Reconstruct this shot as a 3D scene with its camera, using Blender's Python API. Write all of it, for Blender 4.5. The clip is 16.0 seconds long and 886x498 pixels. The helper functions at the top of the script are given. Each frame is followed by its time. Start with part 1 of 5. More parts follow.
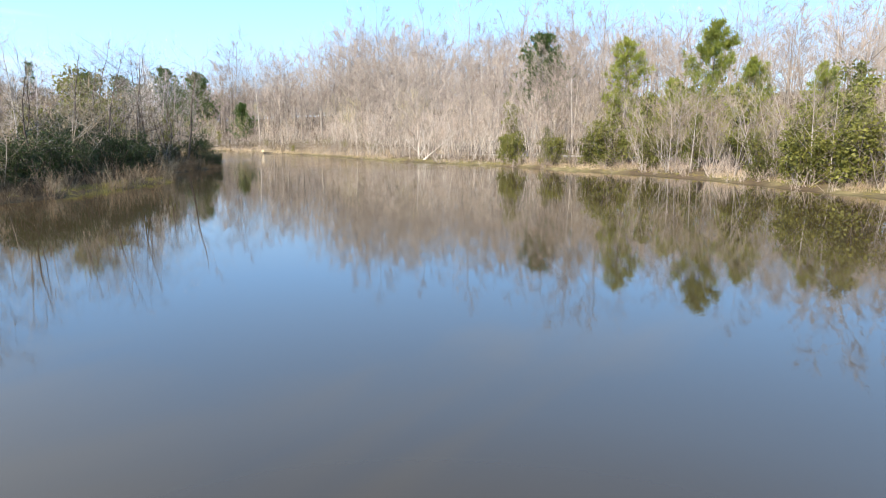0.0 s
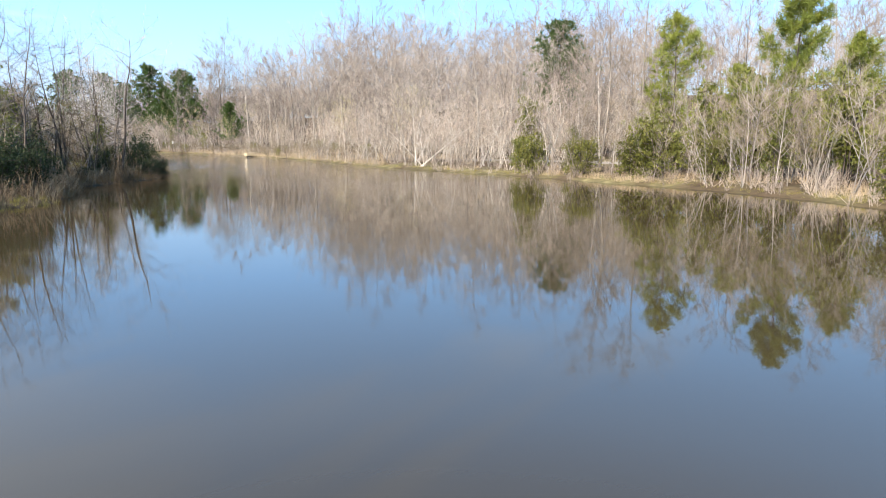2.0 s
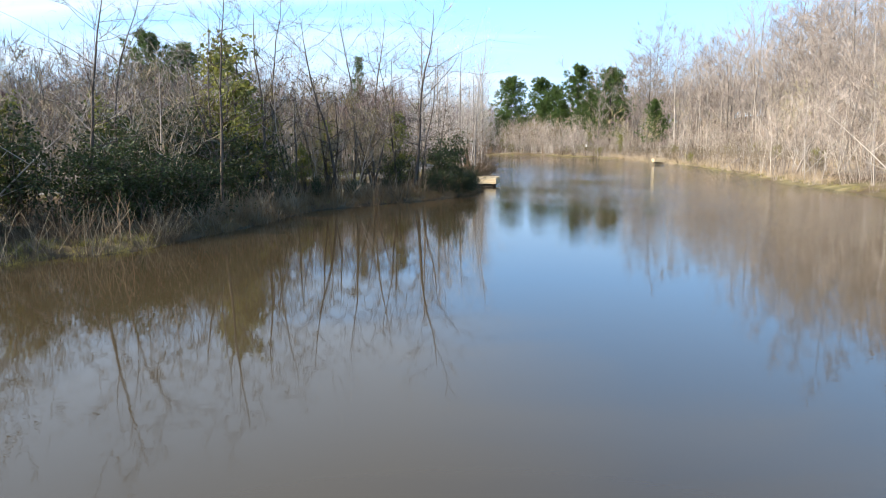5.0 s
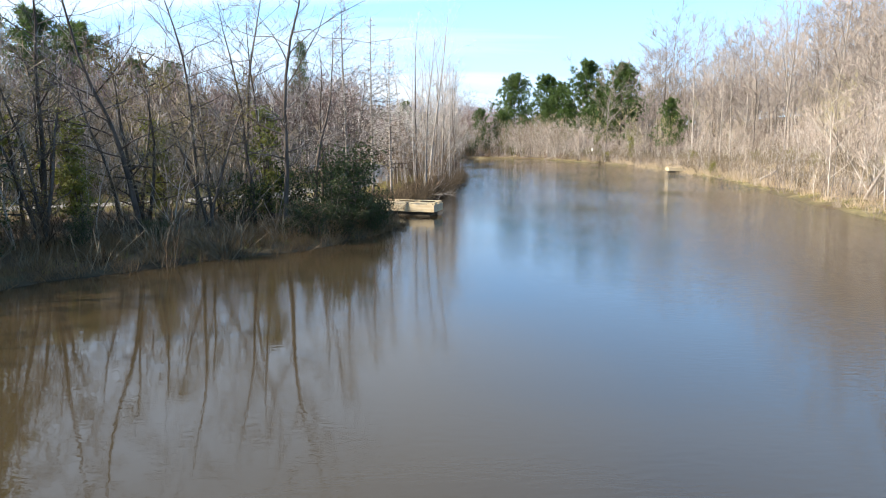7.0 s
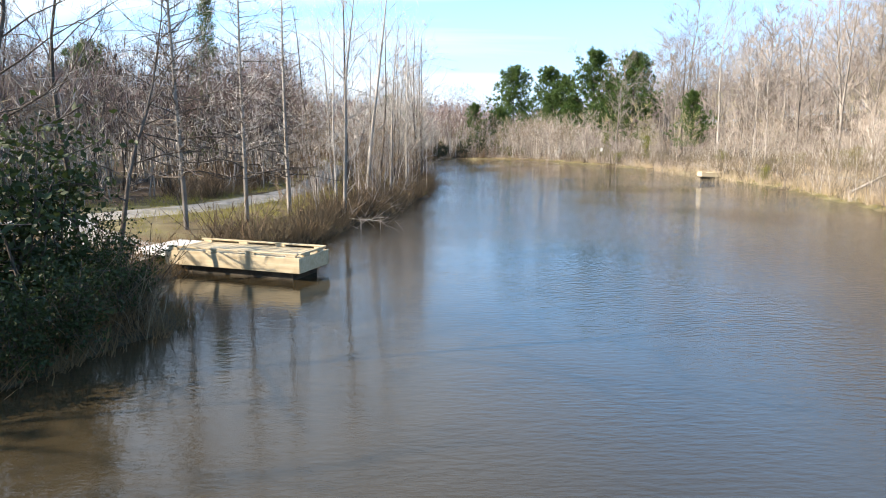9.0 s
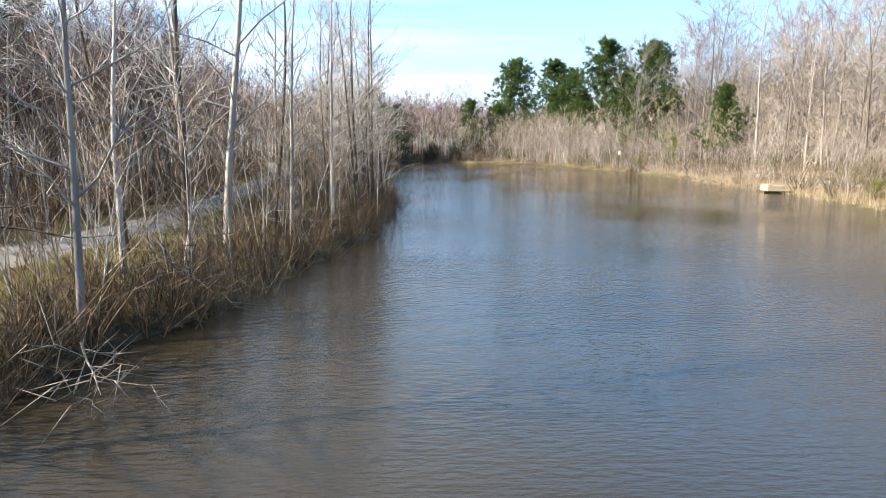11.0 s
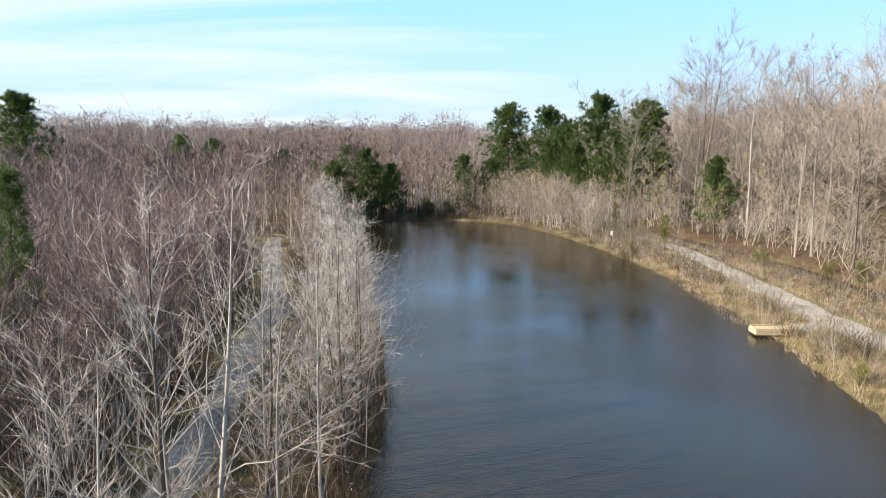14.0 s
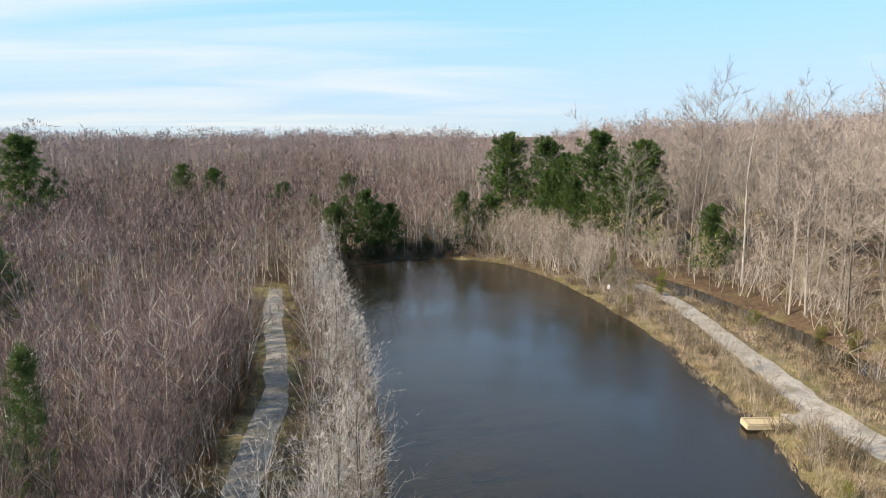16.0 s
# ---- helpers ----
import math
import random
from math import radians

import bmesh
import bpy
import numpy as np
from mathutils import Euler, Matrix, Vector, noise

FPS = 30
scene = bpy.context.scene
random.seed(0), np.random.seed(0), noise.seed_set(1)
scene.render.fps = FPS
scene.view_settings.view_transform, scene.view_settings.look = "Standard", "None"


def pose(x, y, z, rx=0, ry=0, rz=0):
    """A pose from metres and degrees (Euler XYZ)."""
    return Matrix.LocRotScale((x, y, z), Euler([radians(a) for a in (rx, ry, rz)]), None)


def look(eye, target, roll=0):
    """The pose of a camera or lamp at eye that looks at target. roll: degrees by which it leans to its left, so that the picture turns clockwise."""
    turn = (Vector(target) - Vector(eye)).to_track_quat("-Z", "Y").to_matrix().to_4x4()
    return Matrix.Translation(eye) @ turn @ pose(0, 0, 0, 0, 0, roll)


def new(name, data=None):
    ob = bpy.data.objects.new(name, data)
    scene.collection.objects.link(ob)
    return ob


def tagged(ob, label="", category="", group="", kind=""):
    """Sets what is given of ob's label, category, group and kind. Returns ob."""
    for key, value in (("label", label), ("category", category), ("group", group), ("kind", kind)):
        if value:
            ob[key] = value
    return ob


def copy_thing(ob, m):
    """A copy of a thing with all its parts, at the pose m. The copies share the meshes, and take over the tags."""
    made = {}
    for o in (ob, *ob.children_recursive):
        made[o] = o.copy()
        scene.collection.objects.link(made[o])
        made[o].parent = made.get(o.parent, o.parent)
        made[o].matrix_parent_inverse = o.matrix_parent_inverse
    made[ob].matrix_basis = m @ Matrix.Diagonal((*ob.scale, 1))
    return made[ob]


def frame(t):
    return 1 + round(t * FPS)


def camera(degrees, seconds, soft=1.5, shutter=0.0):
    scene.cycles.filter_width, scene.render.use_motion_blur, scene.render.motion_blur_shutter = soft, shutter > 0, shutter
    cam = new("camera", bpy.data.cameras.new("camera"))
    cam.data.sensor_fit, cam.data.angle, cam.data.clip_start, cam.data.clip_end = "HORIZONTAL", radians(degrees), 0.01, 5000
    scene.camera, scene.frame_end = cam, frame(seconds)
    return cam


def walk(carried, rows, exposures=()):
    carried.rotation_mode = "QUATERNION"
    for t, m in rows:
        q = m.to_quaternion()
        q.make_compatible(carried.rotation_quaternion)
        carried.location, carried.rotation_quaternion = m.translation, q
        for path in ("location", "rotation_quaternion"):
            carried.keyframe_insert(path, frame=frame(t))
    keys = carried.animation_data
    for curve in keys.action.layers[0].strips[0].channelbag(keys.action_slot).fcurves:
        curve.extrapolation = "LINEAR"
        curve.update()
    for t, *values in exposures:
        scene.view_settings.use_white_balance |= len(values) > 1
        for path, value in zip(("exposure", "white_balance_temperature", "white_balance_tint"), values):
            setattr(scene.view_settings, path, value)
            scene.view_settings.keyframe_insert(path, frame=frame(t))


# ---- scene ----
cam = camera(70.5, 16.0, soft=1.0)
# seconds, x, y, z, pitch, roll, yaw of the drone's camera
FLIGHT = [
    (0.0, 0.00, 0.00, 3.30, -10.10, 0.00, 0.00),
    (0.5, 0.11, 3.50, 3.34, -10.08, -0.01, 0.15),
    (1.0, 0.24, 7.08, 3.36, -10.04, 0.01, 0.27),
    (1.5, 0.39, 10.69, 3.40, -10.01, 0.03, 0.40),
    (2.0, 0.49, 14.35, 3.36, -9.94, 0.04, 0.51),
    (2.5, 0.62, 18.10, 3.36, -9.91, 0.05, 0.64),
    (3.0, 0.71, 21.95, 3.41, -9.93, -0.01, 0.74),
    (3.5, 0.89, 25.98, 3.42, -9.90, -0.00, 1.05),
    (3.6, 0.92, 26.78, 3.40, -9.85, -0.10, 2.03),
    (3.7, 0.96, 27.59, 3.38, -9.81, -0.20, 4.67),
    (3.8, 0.99, 28.40, 3.36, -9.77, -0.30, 8.53),
    (3.9, 1.02, 29.21, 3.34, -9.72, -0.40, 12.18),
    (4.0, 1.06, 30.01, 3.32, -9.68, -0.50, 15.79),
    (4.2, 1.08, 31.62, 3.29, -9.68, -0.46, 22.13),
    (4.5, 0.98, 33.99, 3.31, -9.68, -0.41, 30.82),
    (4.8, 0.71, 36.33, 3.39, -9.68, -0.36, 37.42),
    (5.1, 0.28, 38.64, 3.49, -9.67, -0.30, 40.72),
    (5.5, -0.52, 41.69, 3.66, -9.67, -0.23, 41.25),
    (6.0, -1.86, 45.50, 3.84, -9.67, -0.15, 41.25),
    (6.5, -3.54, 49.32, 3.93, -9.67, -0.06, 41.25),
    (7.0, -5.38, 53.17, 3.93, -9.66, -0.00, 41.36),
    (7.5, -7.46, 57.02, 3.90, -9.65, 0.08, 41.41),
    (8.0, -9.72, 60.89, 3.79, -9.62, 0.13, 41.48),
    (8.5, -12.16, 64.75, 3.67, -9.61, 0.21, 41.53),
    (9.0, -14.73, 68.70, 3.54, -9.61, 0.27, 41.62),
    (9.5, -17.49, 72.61, 3.50, -9.60, 0.33, 41.63),
    (10.0, -20.23, 76.50, 3.48, -9.58, 0.39, 41.65),
    (10.4, -22.44, 79.62, 3.48, -9.57, 0.44, 41.66),
    (10.7, -23.84, 81.61, 3.50, -9.57, 0.48, 41.67),
    (11.0, -24.75, 82.90, 3.62, -9.56, 0.52, 41.68),
    (11.3, -25.17, 83.50, 3.89, -9.55, 0.55, 41.69),
    (11.5, -25.21, 83.56, 4.61, -9.55, 0.58, 41.69),
    (12.0, -25.30, 83.87, 6.66, -9.60, 0.54, 41.61),
    (12.5, -25.48, 84.11, 8.77, -9.66, 0.56, 41.48),
    (13.0, -25.56, 84.24, 10.91, -9.71, 0.46, 41.40),
    (13.5, -25.63, 84.32, 13.06, -9.72, 0.36, 41.34),
    (14.0, -25.59, 84.37, 15.17, -9.77, 0.23, 41.35),
    (14.5, -25.52, 84.44, 17.29, -9.84, 0.09, 41.38),
    (15.0, -25.50, 84.50, 19.43, -9.94, -0.04, 41.41),
    (15.5, -25.56, 84.60, 21.51, -10.06, -0.07, 41.39),
    (16.0, -25.63, 84.76, 23.59, -10.18, -0.16, 41.41),
]
walk(cam, [(t, pose(x, y, z, 0, 0, yaw) @ pose(0, 0, 0, 90 + pitch, 0, 0) @ pose(0, 0, 0, 0, 0, roll)) for t, x, y, z, pitch, roll, yaw in FLIGHT],
     exposures=[(0.0, 1.22, 6750, 10), (4.0, 1.25, 6850, 10), (7.0, 1.32, 6950, 10), (9.0, 1.42, 7000, 10), (11.5, 1.36, 7150, 10), (12.5, 1.18, 7250, 10), (14.0, 0.92, 7350, 10), (16.0, 0.74, 7400, 10)])

# ---- sky, sun ----
SUN_FROM = Vector((-0.52, -0.854, 0.0)).normalized()
SUN_UP = radians(33)
sun_data = bpy.data.lights.new("sun", "SUN")
sun_data.energy, sun_data.angle, sun_data.color = 5.0, radians(0.6), (1.0, 0.92, 0.82)
sun = new("sun", sun_data)
toward = Vector((SUN_FROM.x * math.cos(SUN_UP), SUN_FROM.y * math.cos(SUN_UP), math.sin(SUN_UP)))
sun.matrix_world = look(toward * 200, (0, 0, 0))

world = bpy.data.worlds.new("sky")
scene.world = world
world.use_nodes = True
wn, wl = world.node_tree.nodes, world.node_tree.links
wn.clear()
sky = wn.new("ShaderNodeTexSky")
sky.sky_type, sky.sun_disc = "NISHITA", False
sky.sun_elevation, sky.sun_rotation = SUN_UP, math.atan2(SUN_FROM.x, SUN_FROM.y)
sky.air_density, sky.dust_density, sky.ozone_density = 1.0, 0.15, 2.5
back = wn.new("ShaderNodeBackground")
back.inputs["Strength"].default_value = 0.10
wout = wn.new("ShaderNodeOutputWorld")
# thin high cloud in streaks on a high plane, thickest towards the west
where = wn.new("ShaderNodeTexCoord")
split = wn.new("ShaderNodeSeparateXYZ")
wl.new(where.outputs["Generated"], split.inputs["Vector"])
above = wn.new("ShaderNodeMath")
above.operation = "ADD"
above.inputs[1].default_value = 0.10
wl.new(split.outputs["Z"], above.inputs[0])
plane = wn.new("ShaderNodeVectorMath")
plane.operation = "DIVIDE"
join = wn.new("ShaderNodeCombineXYZ")
for axis in ("X", "Y", "Z"):
    wl.new(above.outputs["Value"], join.inputs[axis])
wl.new(where.outputs["Generated"], plane.inputs[0])
wl.new(join.outputs["Vector"], plane.inputs[1])
flat = wn.new("ShaderNodeMapping")
flat.vector_type = "TEXTURE"
flat.inputs["Rotation"].default_value = (0.0, 0.0, radians(47))
flat.inputs["Scale"].default_value = (2.6, 0.9, 1.0)
cloud = wn.new("ShaderNodeTexNoise")
cloud.inputs["Scale"].default_value, cloud.inputs["Detail"].default_value, cloud.inputs["Distortion"].default_value = 0.75, 6.0, 0.8
cloud.inputs["Roughness"].default_value = 0.55
edge = wn.new("ShaderNodeMapRange")
edge.inputs["From Min"].default_value, edge.inputs["From Max"].default_value = 0.60, 0.86
edge.inputs["To Min"].default_value, edge.inputs["To Max"].default_value = 0.0, 0.55
west = wn.new("ShaderNodeVectorMath")
west.operation = "DOT_PRODUCT"
west.inputs[1].default_value = (-0.87, 0.36, 0.33)
bank = wn.new("ShaderNodeMapRange")
bank.inputs["From Min"].default_value, bank.inputs["From Max"].default_value = 0.72, 1.0
bank.inputs["To Min"].default_value, bank.inputs["To Max"].default_value = 0.0, 0.30
lift = wn.new("ShaderNodeMath")
mixer = wn.new("ShaderNodeMix")
mixer.data_type = "RGBA"
mixer.inputs["B"].default_value = (5.6, 6.0, 6.4, 1.0)
wl.new(plane.outputs["Vector"], flat.inputs["Vector"])
wl.new(flat.outputs["Vector"], cloud.inputs["Vector"])
wl.new(where.outputs["Generated"], west.inputs[0])
wl.new(west.outputs["Value"], bank.inputs["Value"])
wl.new(cloud.outputs["Fac"], lift.inputs[0])
wl.new(bank.outputs["Result"], lift.inputs[1])
wl.new(lift.outputs["Value"], edge.inputs["Value"])
wl.new(edge.outputs["Result"], mixer.inputs["Factor"])
# pale haze low over the woods
height = wn.new("ShaderNodeSeparateXYZ")
haze = wn.new("ShaderNodeMapRange")
haze.inputs["From Min"].default_value, haze.inputs["From Max"].default_value = 0.0, 0.21
haze.inputs["To Min"].default_value, haze.inputs["To Max"].default_value = 0.85, 0.0
pale = wn.new("ShaderNodeMix")
pale.data_type = "RGBA"
pale.inputs["B"].default_value = (3.8, 4.8, 5.6, 1.0)
wl.new(where.outputs["Generated"], height.inputs["Vector"])
wl.new(height.outputs["Z"], haze.inputs["Value"])
wl.new(haze.outputs["Result"], pale.inputs["Factor"])
# a clear winter blue above it
blue = wn.new("ShaderNodeMix")
blue.data_type = "RGBA"
fade = wn.new("ShaderNodeMapRange")
fade.inputs["From Min"].default_value, fade.inputs["From Max"].default_value = 0.42, 0.72
fade.inputs["To Min"].default_value, fade.inputs["To Max"].default_value = 0.8, 0.08
wl.new(height.outputs["Z"], fade.inputs["Value"])
wl.new(fade.outputs["Result"], blue.inputs["Factor"])
blue.inputs["B"].default_value = (2.1, 5.1, 9.8, 1.0)
wl.new(sky.outputs["Color"], blue.inputs["A"])
wl.new(blue.outputs["Result"], pale.inputs["A"])
wl.new(pale.outputs["Result"], mixer.inputs["A"])
wl.new(mixer.outputs["Result"], back.inputs["Color"])
wl.new(back.outputs["Background"], wout.inputs["Surface"])

# ---- materials ----
def shade(name, low, high, scale=3.0, rough=0.9, bump=0.0, bump_scale=30.0, island=0.0, stain=None, spec=0.25, stretch=(1, 1, 1)):
    """A matt surface: two colours by noise at a grain size, a second slow variation, and relief."""
    m = bpy.data.materials.new(name)
    m.use_nodes = True
    n, l = m.node_tree.nodes, m.node_tree.links
    p = n["Principled BSDF"]
    p.inputs["Roughness"].default_value = rough
    p.inputs["Specular IOR Level"].default_value = spec
    co = n.new("ShaderNodeTexCoord")
    mp = n.new("ShaderNodeMapping")
    mp.inputs["Scale"].default_value = stretch
    l.new(co.outputs["Object"], mp.inputs["Vector"])
    a = n.new("ShaderNodeTexNoise")
    a.inputs["Scale"].default_value, a.inputs["Detail"].default_value = scale, 5.0
    b = n.new("ShaderNodeTexNoise")
    b.inputs["Scale"].default_value, b.inputs["Detail"].default_value = scale * 0.13, 2.0
    l.new(mp.outputs["Vector"], a.inputs["Vector"])
    l.new(co.outputs["Object"], b.inputs["Vector"])
    fac = n.new("ShaderNodeMath")
    fac.operation = "MULTIPLY_ADD"
    fac.inputs[1].default_value = 1.7
    fac.inputs[2].default_value = -0.35
    l.new(a.outputs["Fac"], fac.inputs[0])
    total = n.new("ShaderNodeMath")
    slow = n.new("ShaderNodeMath")
    slow.operation = "MULTIPLY_ADD"
    slow.inputs[1].default_value, slow.inputs[2].default_value = 0.9, -0.45
    l.new(b.outputs["Fac"], slow.inputs[0])
    l.new(fac.outputs["Value"], total.inputs[0])
    l.new(slow.outputs["Value"], total.inputs[1])
    last = total.outputs["Value"]
    info = n.new("ShaderNodeObjectInfo")
    per = n.new("ShaderNodeMath")
    per.operation = "MULTIPLY_ADD"
    per.inputs[1].default_value = 0.5
    l.new(info.outputs["Random"], per.inputs[0])
    tint = n.new("ShaderNodeAttribute")
    tint.attribute_name = "tint"
    own = n.new("ShaderNodeMath")
    l.new(tint.outputs["Fac"], own.inputs[0])
    l.new(last, own.inputs[1])
    l.new(own.outputs["Value"], per.inputs[2])
    last = per.outputs["Value"]
    if island:
        geo = n.new("ShaderNodeNewGeometry")
        isl = n.new("ShaderNodeMath")
        isl.operation = "MULTIPLY_ADD"
        isl.inputs[1].default_value = island
        l.new(geo.outputs["Random Per Island"], isl.inputs[0])
        l.new(last, isl.inputs[2])
        shift = n.new("ShaderNodeMath")
        shift.operation = "SUBTRACT"
        shift.inputs[1].default_value = island * 0.5
        l.new(isl.outputs["Value"], shift.inputs[0])
        last = shift.outputs["Value"]
    half = n.new("ShaderNodeMath")
    half.operation = "SUBTRACT"
    half.inputs[1].default_value = 0.25
    half.use_clamp = True
    l.new(last, half.inputs[0])
    mix = n.new("ShaderNodeMix")
    mix.data_type = "RGBA"
    mix.inputs["A"].default_value, mix.inputs["B"].default_value = (*low, 1), (*high, 1)
    l.new(half.outputs["Value"], mix.inputs["Factor"])
    colour = mix.outputs["Result"]
    if stain:
        s = n.new("ShaderNodeTexNoise")
        s.inputs["Scale"].default_value, s.inputs["Detail"].default_value = stain[1], 4.0
        l.new(co.outputs["Object"], s.inputs["Vector"])
        r = n.new("ShaderNodeMapRange")
        r.inputs["From Min"].default_value, r.inputs["From Max"].default_value = 0.52, 0.70
        r.inputs["To Max"].default_value = stain[2]
        l.new(s.outputs["Fac"], r.inputs["Value"])
        m2 = n.new("ShaderNodeMix")
        m2.data_type = "RGBA"
        m2.inputs["B"].default_value = (*stain[0], 1)
        l.new(colour, m2.inputs["A"])
        l.new(r.outputs["Result"], m2.inputs["Factor"])
        colour = m2.outputs["Result"]
    l.new(colour, p.inputs["Base Color"])
    if bump:
        bt = n.new("ShaderNodeTexNoise")
        bt.inputs["Scale"].default_value, bt.inputs["Detail"].default_value = bump_scale, 4.0
        l.new(mp.outputs["Vector"], bt.inputs["Vector"])
        bm_ = n.new("ShaderNodeBump")
        bm_.inputs["Strength"].default_value, bm_.inputs["Distance"].default_value = bump, 0.05
        l.new(bt.outputs["Fac"], bm_.inputs["Height"])
        l.new(bm_.outputs["Normal"], p.inputs["Normal"])
    return m


def leafy(name, low, high, scale=1.2, thin=0.35):
    """Leaves and needles: a little light passes through them."""
    m = shade(name, low, high, scale, rough=0.55, island=0.7, spec=0.3)
    n, l = m.node_tree.nodes, m.node_tree.links
    p, o = n["Principled BSDF"], n["Material Output"]
    t = n.new("ShaderNodeBsdfTranslucent")
    t.inputs["Color"].default_value = (*[min(1.0, c * 1.5) for c in high], 1)
    x = n.new("ShaderNodeMixShader")
    x.inputs["Fac"].default_value = thin
    l.new(p.outputs["BSDF"], x.inputs[1])
    l.new(t.outputs["BSDF"], x.inputs[2])
    l.new(x.outputs["Shader"], o.inputs["Surface"])
    return m


def water_material(name, mud, ripple):
    m = bpy.data.materials.new(name)
    m.use_nodes = True
    n, l = m.node_tree.nodes, m.node_tree.links
    p = n["Principled BSDF"]
    p.inputs["Roughness"].default_value = 0.015
    p.inputs["IOR"].default_value = 1.45
    co = n.new("ShaderNodeTexCoord")
    silt = n.new("ShaderNodeTexNoise")
    silt.inputs["Scale"].default_value, silt.inputs["Detail"].default_value = 0.05, 3.0
    l.new(co.outputs["Object"], silt.inputs["Vector"])
    mix = n.new("ShaderNodeMix")
    mix.data_type = "RGBA"
    mix.inputs["A"].default_value = (*mud, 1)
    mix.inputs["B"].default_value = (mud[0] * 0.5, mud[1] * 0.54, mud[2] * 0.62, 1)
    l.new(mix.outputs["Result"], p.inputs["Base Color"])
    # wind ripples: stronger in the open northern part, calm in the southern bay
    mp = n.new("ShaderNodeMapping")
    mp.vector_type = "TEXTURE"
    mp.inputs["Rotation"].default_value = (0, 0, radians(44))
    mp.inputs["Scale"].default_value = (1.0, 0.36, 1.0)
    l.new(co.outputs["Object"], mp.inputs["Vector"])
    fine = n.new("ShaderNodeTexNoise")
    fine.inputs["Scale"].default_value, fine.inputs["Detail"].default_value = 3.6, 3.0
    broad = n.new("ShaderNodeTexNoise")
    broad.inputs["Scale"].default_value, broad.inputs["Detail"].default_value = 0.6, 2.0
    l.new(mp.outputs["Vector"], fine.inputs["Vector"])
    l.new(mp.outputs["Vector"], broad.inputs["Vector"])
    both = n.new("ShaderNodeMath")
    both.operation = "MULTIPLY_ADD"
    both.inputs[1].default_value = 0.4
    l.new(broad.outputs["Fac"], both.inputs[0])
    l.new(fine.outputs["Fac"], both.inputs[2])
    sep = n.new("ShaderNodeSeparateXYZ")
    l.new(co.outputs["Object"], sep.inputs["Vector"])
    north = n.new("ShaderNodeMapRange")
    north.inputs["From Min"].default_value, north.inputs["From Max"].default_value = 55.0, 95.0
    north.inputs["To Min"].default_value, north.inputs["To Max"].default_value = ripple[0], ripple[1]
    l.new(sep.outputs["Y"], north.inputs["Value"])
    # more silt in the southern bay
    clear = n.new("ShaderNodeMapRange")
    clear.inputs["From Min"].default_value, clear.inputs["From Max"].default_value = 65.0, 110.0
    clear.inputs["To Min"].default_value, clear.inputs["To Max"].default_value = -0.35, 0.65
    l.new(sep.outputs["Y"], clear.inputs["Value"])
    cloudy = n.new("ShaderNodeMath")
    cloudy.use_clamp = True
    l.new(clear.outputs["Result"], cloudy.inputs[0])
    l.new(silt.outputs["Fac"], cloudy.inputs[1])
    l.new(cloudy.outputs["Value"], mix.inputs["Factor"])
    gust = n.new("ShaderNodeTexNoise")
    gust.inputs["Scale"].default_value, gust.inputs["Detail"].default_value = 0.07, 3.0
    l.new(co.outputs["Object"], gust.inputs["Vector"])
    gr = n.new("ShaderNodeMapRange")
    gr.inputs["From Min"].default_value, gr.inputs["From Max"].default_value = 0.35, 0.65
    gr.inputs["To Min"].default_value, gr.inputs["To Max"].default_value = 0.35, 1.3
    l.new(gust.outputs["Fac"], gr.inputs["Value"])
    amount = n.new("ShaderNodeMath")
    amount.operation = "MULTIPLY"
    l.new(north.outputs["Result"], amount.inputs[0])
    l.new(gr.outputs["Result"], amount.inputs[1])
    bump = n.new("ShaderNodeBump")
    bump.inputs["Distance"].default_value = 0.1
    l.new(amount.outputs["Value"], bump.inputs["Strength"])
    l.new(both.outputs["Value"], bump.inputs["Height"])
    l.new(bump.outputs["Normal"], p.inputs["Normal"])
    return m


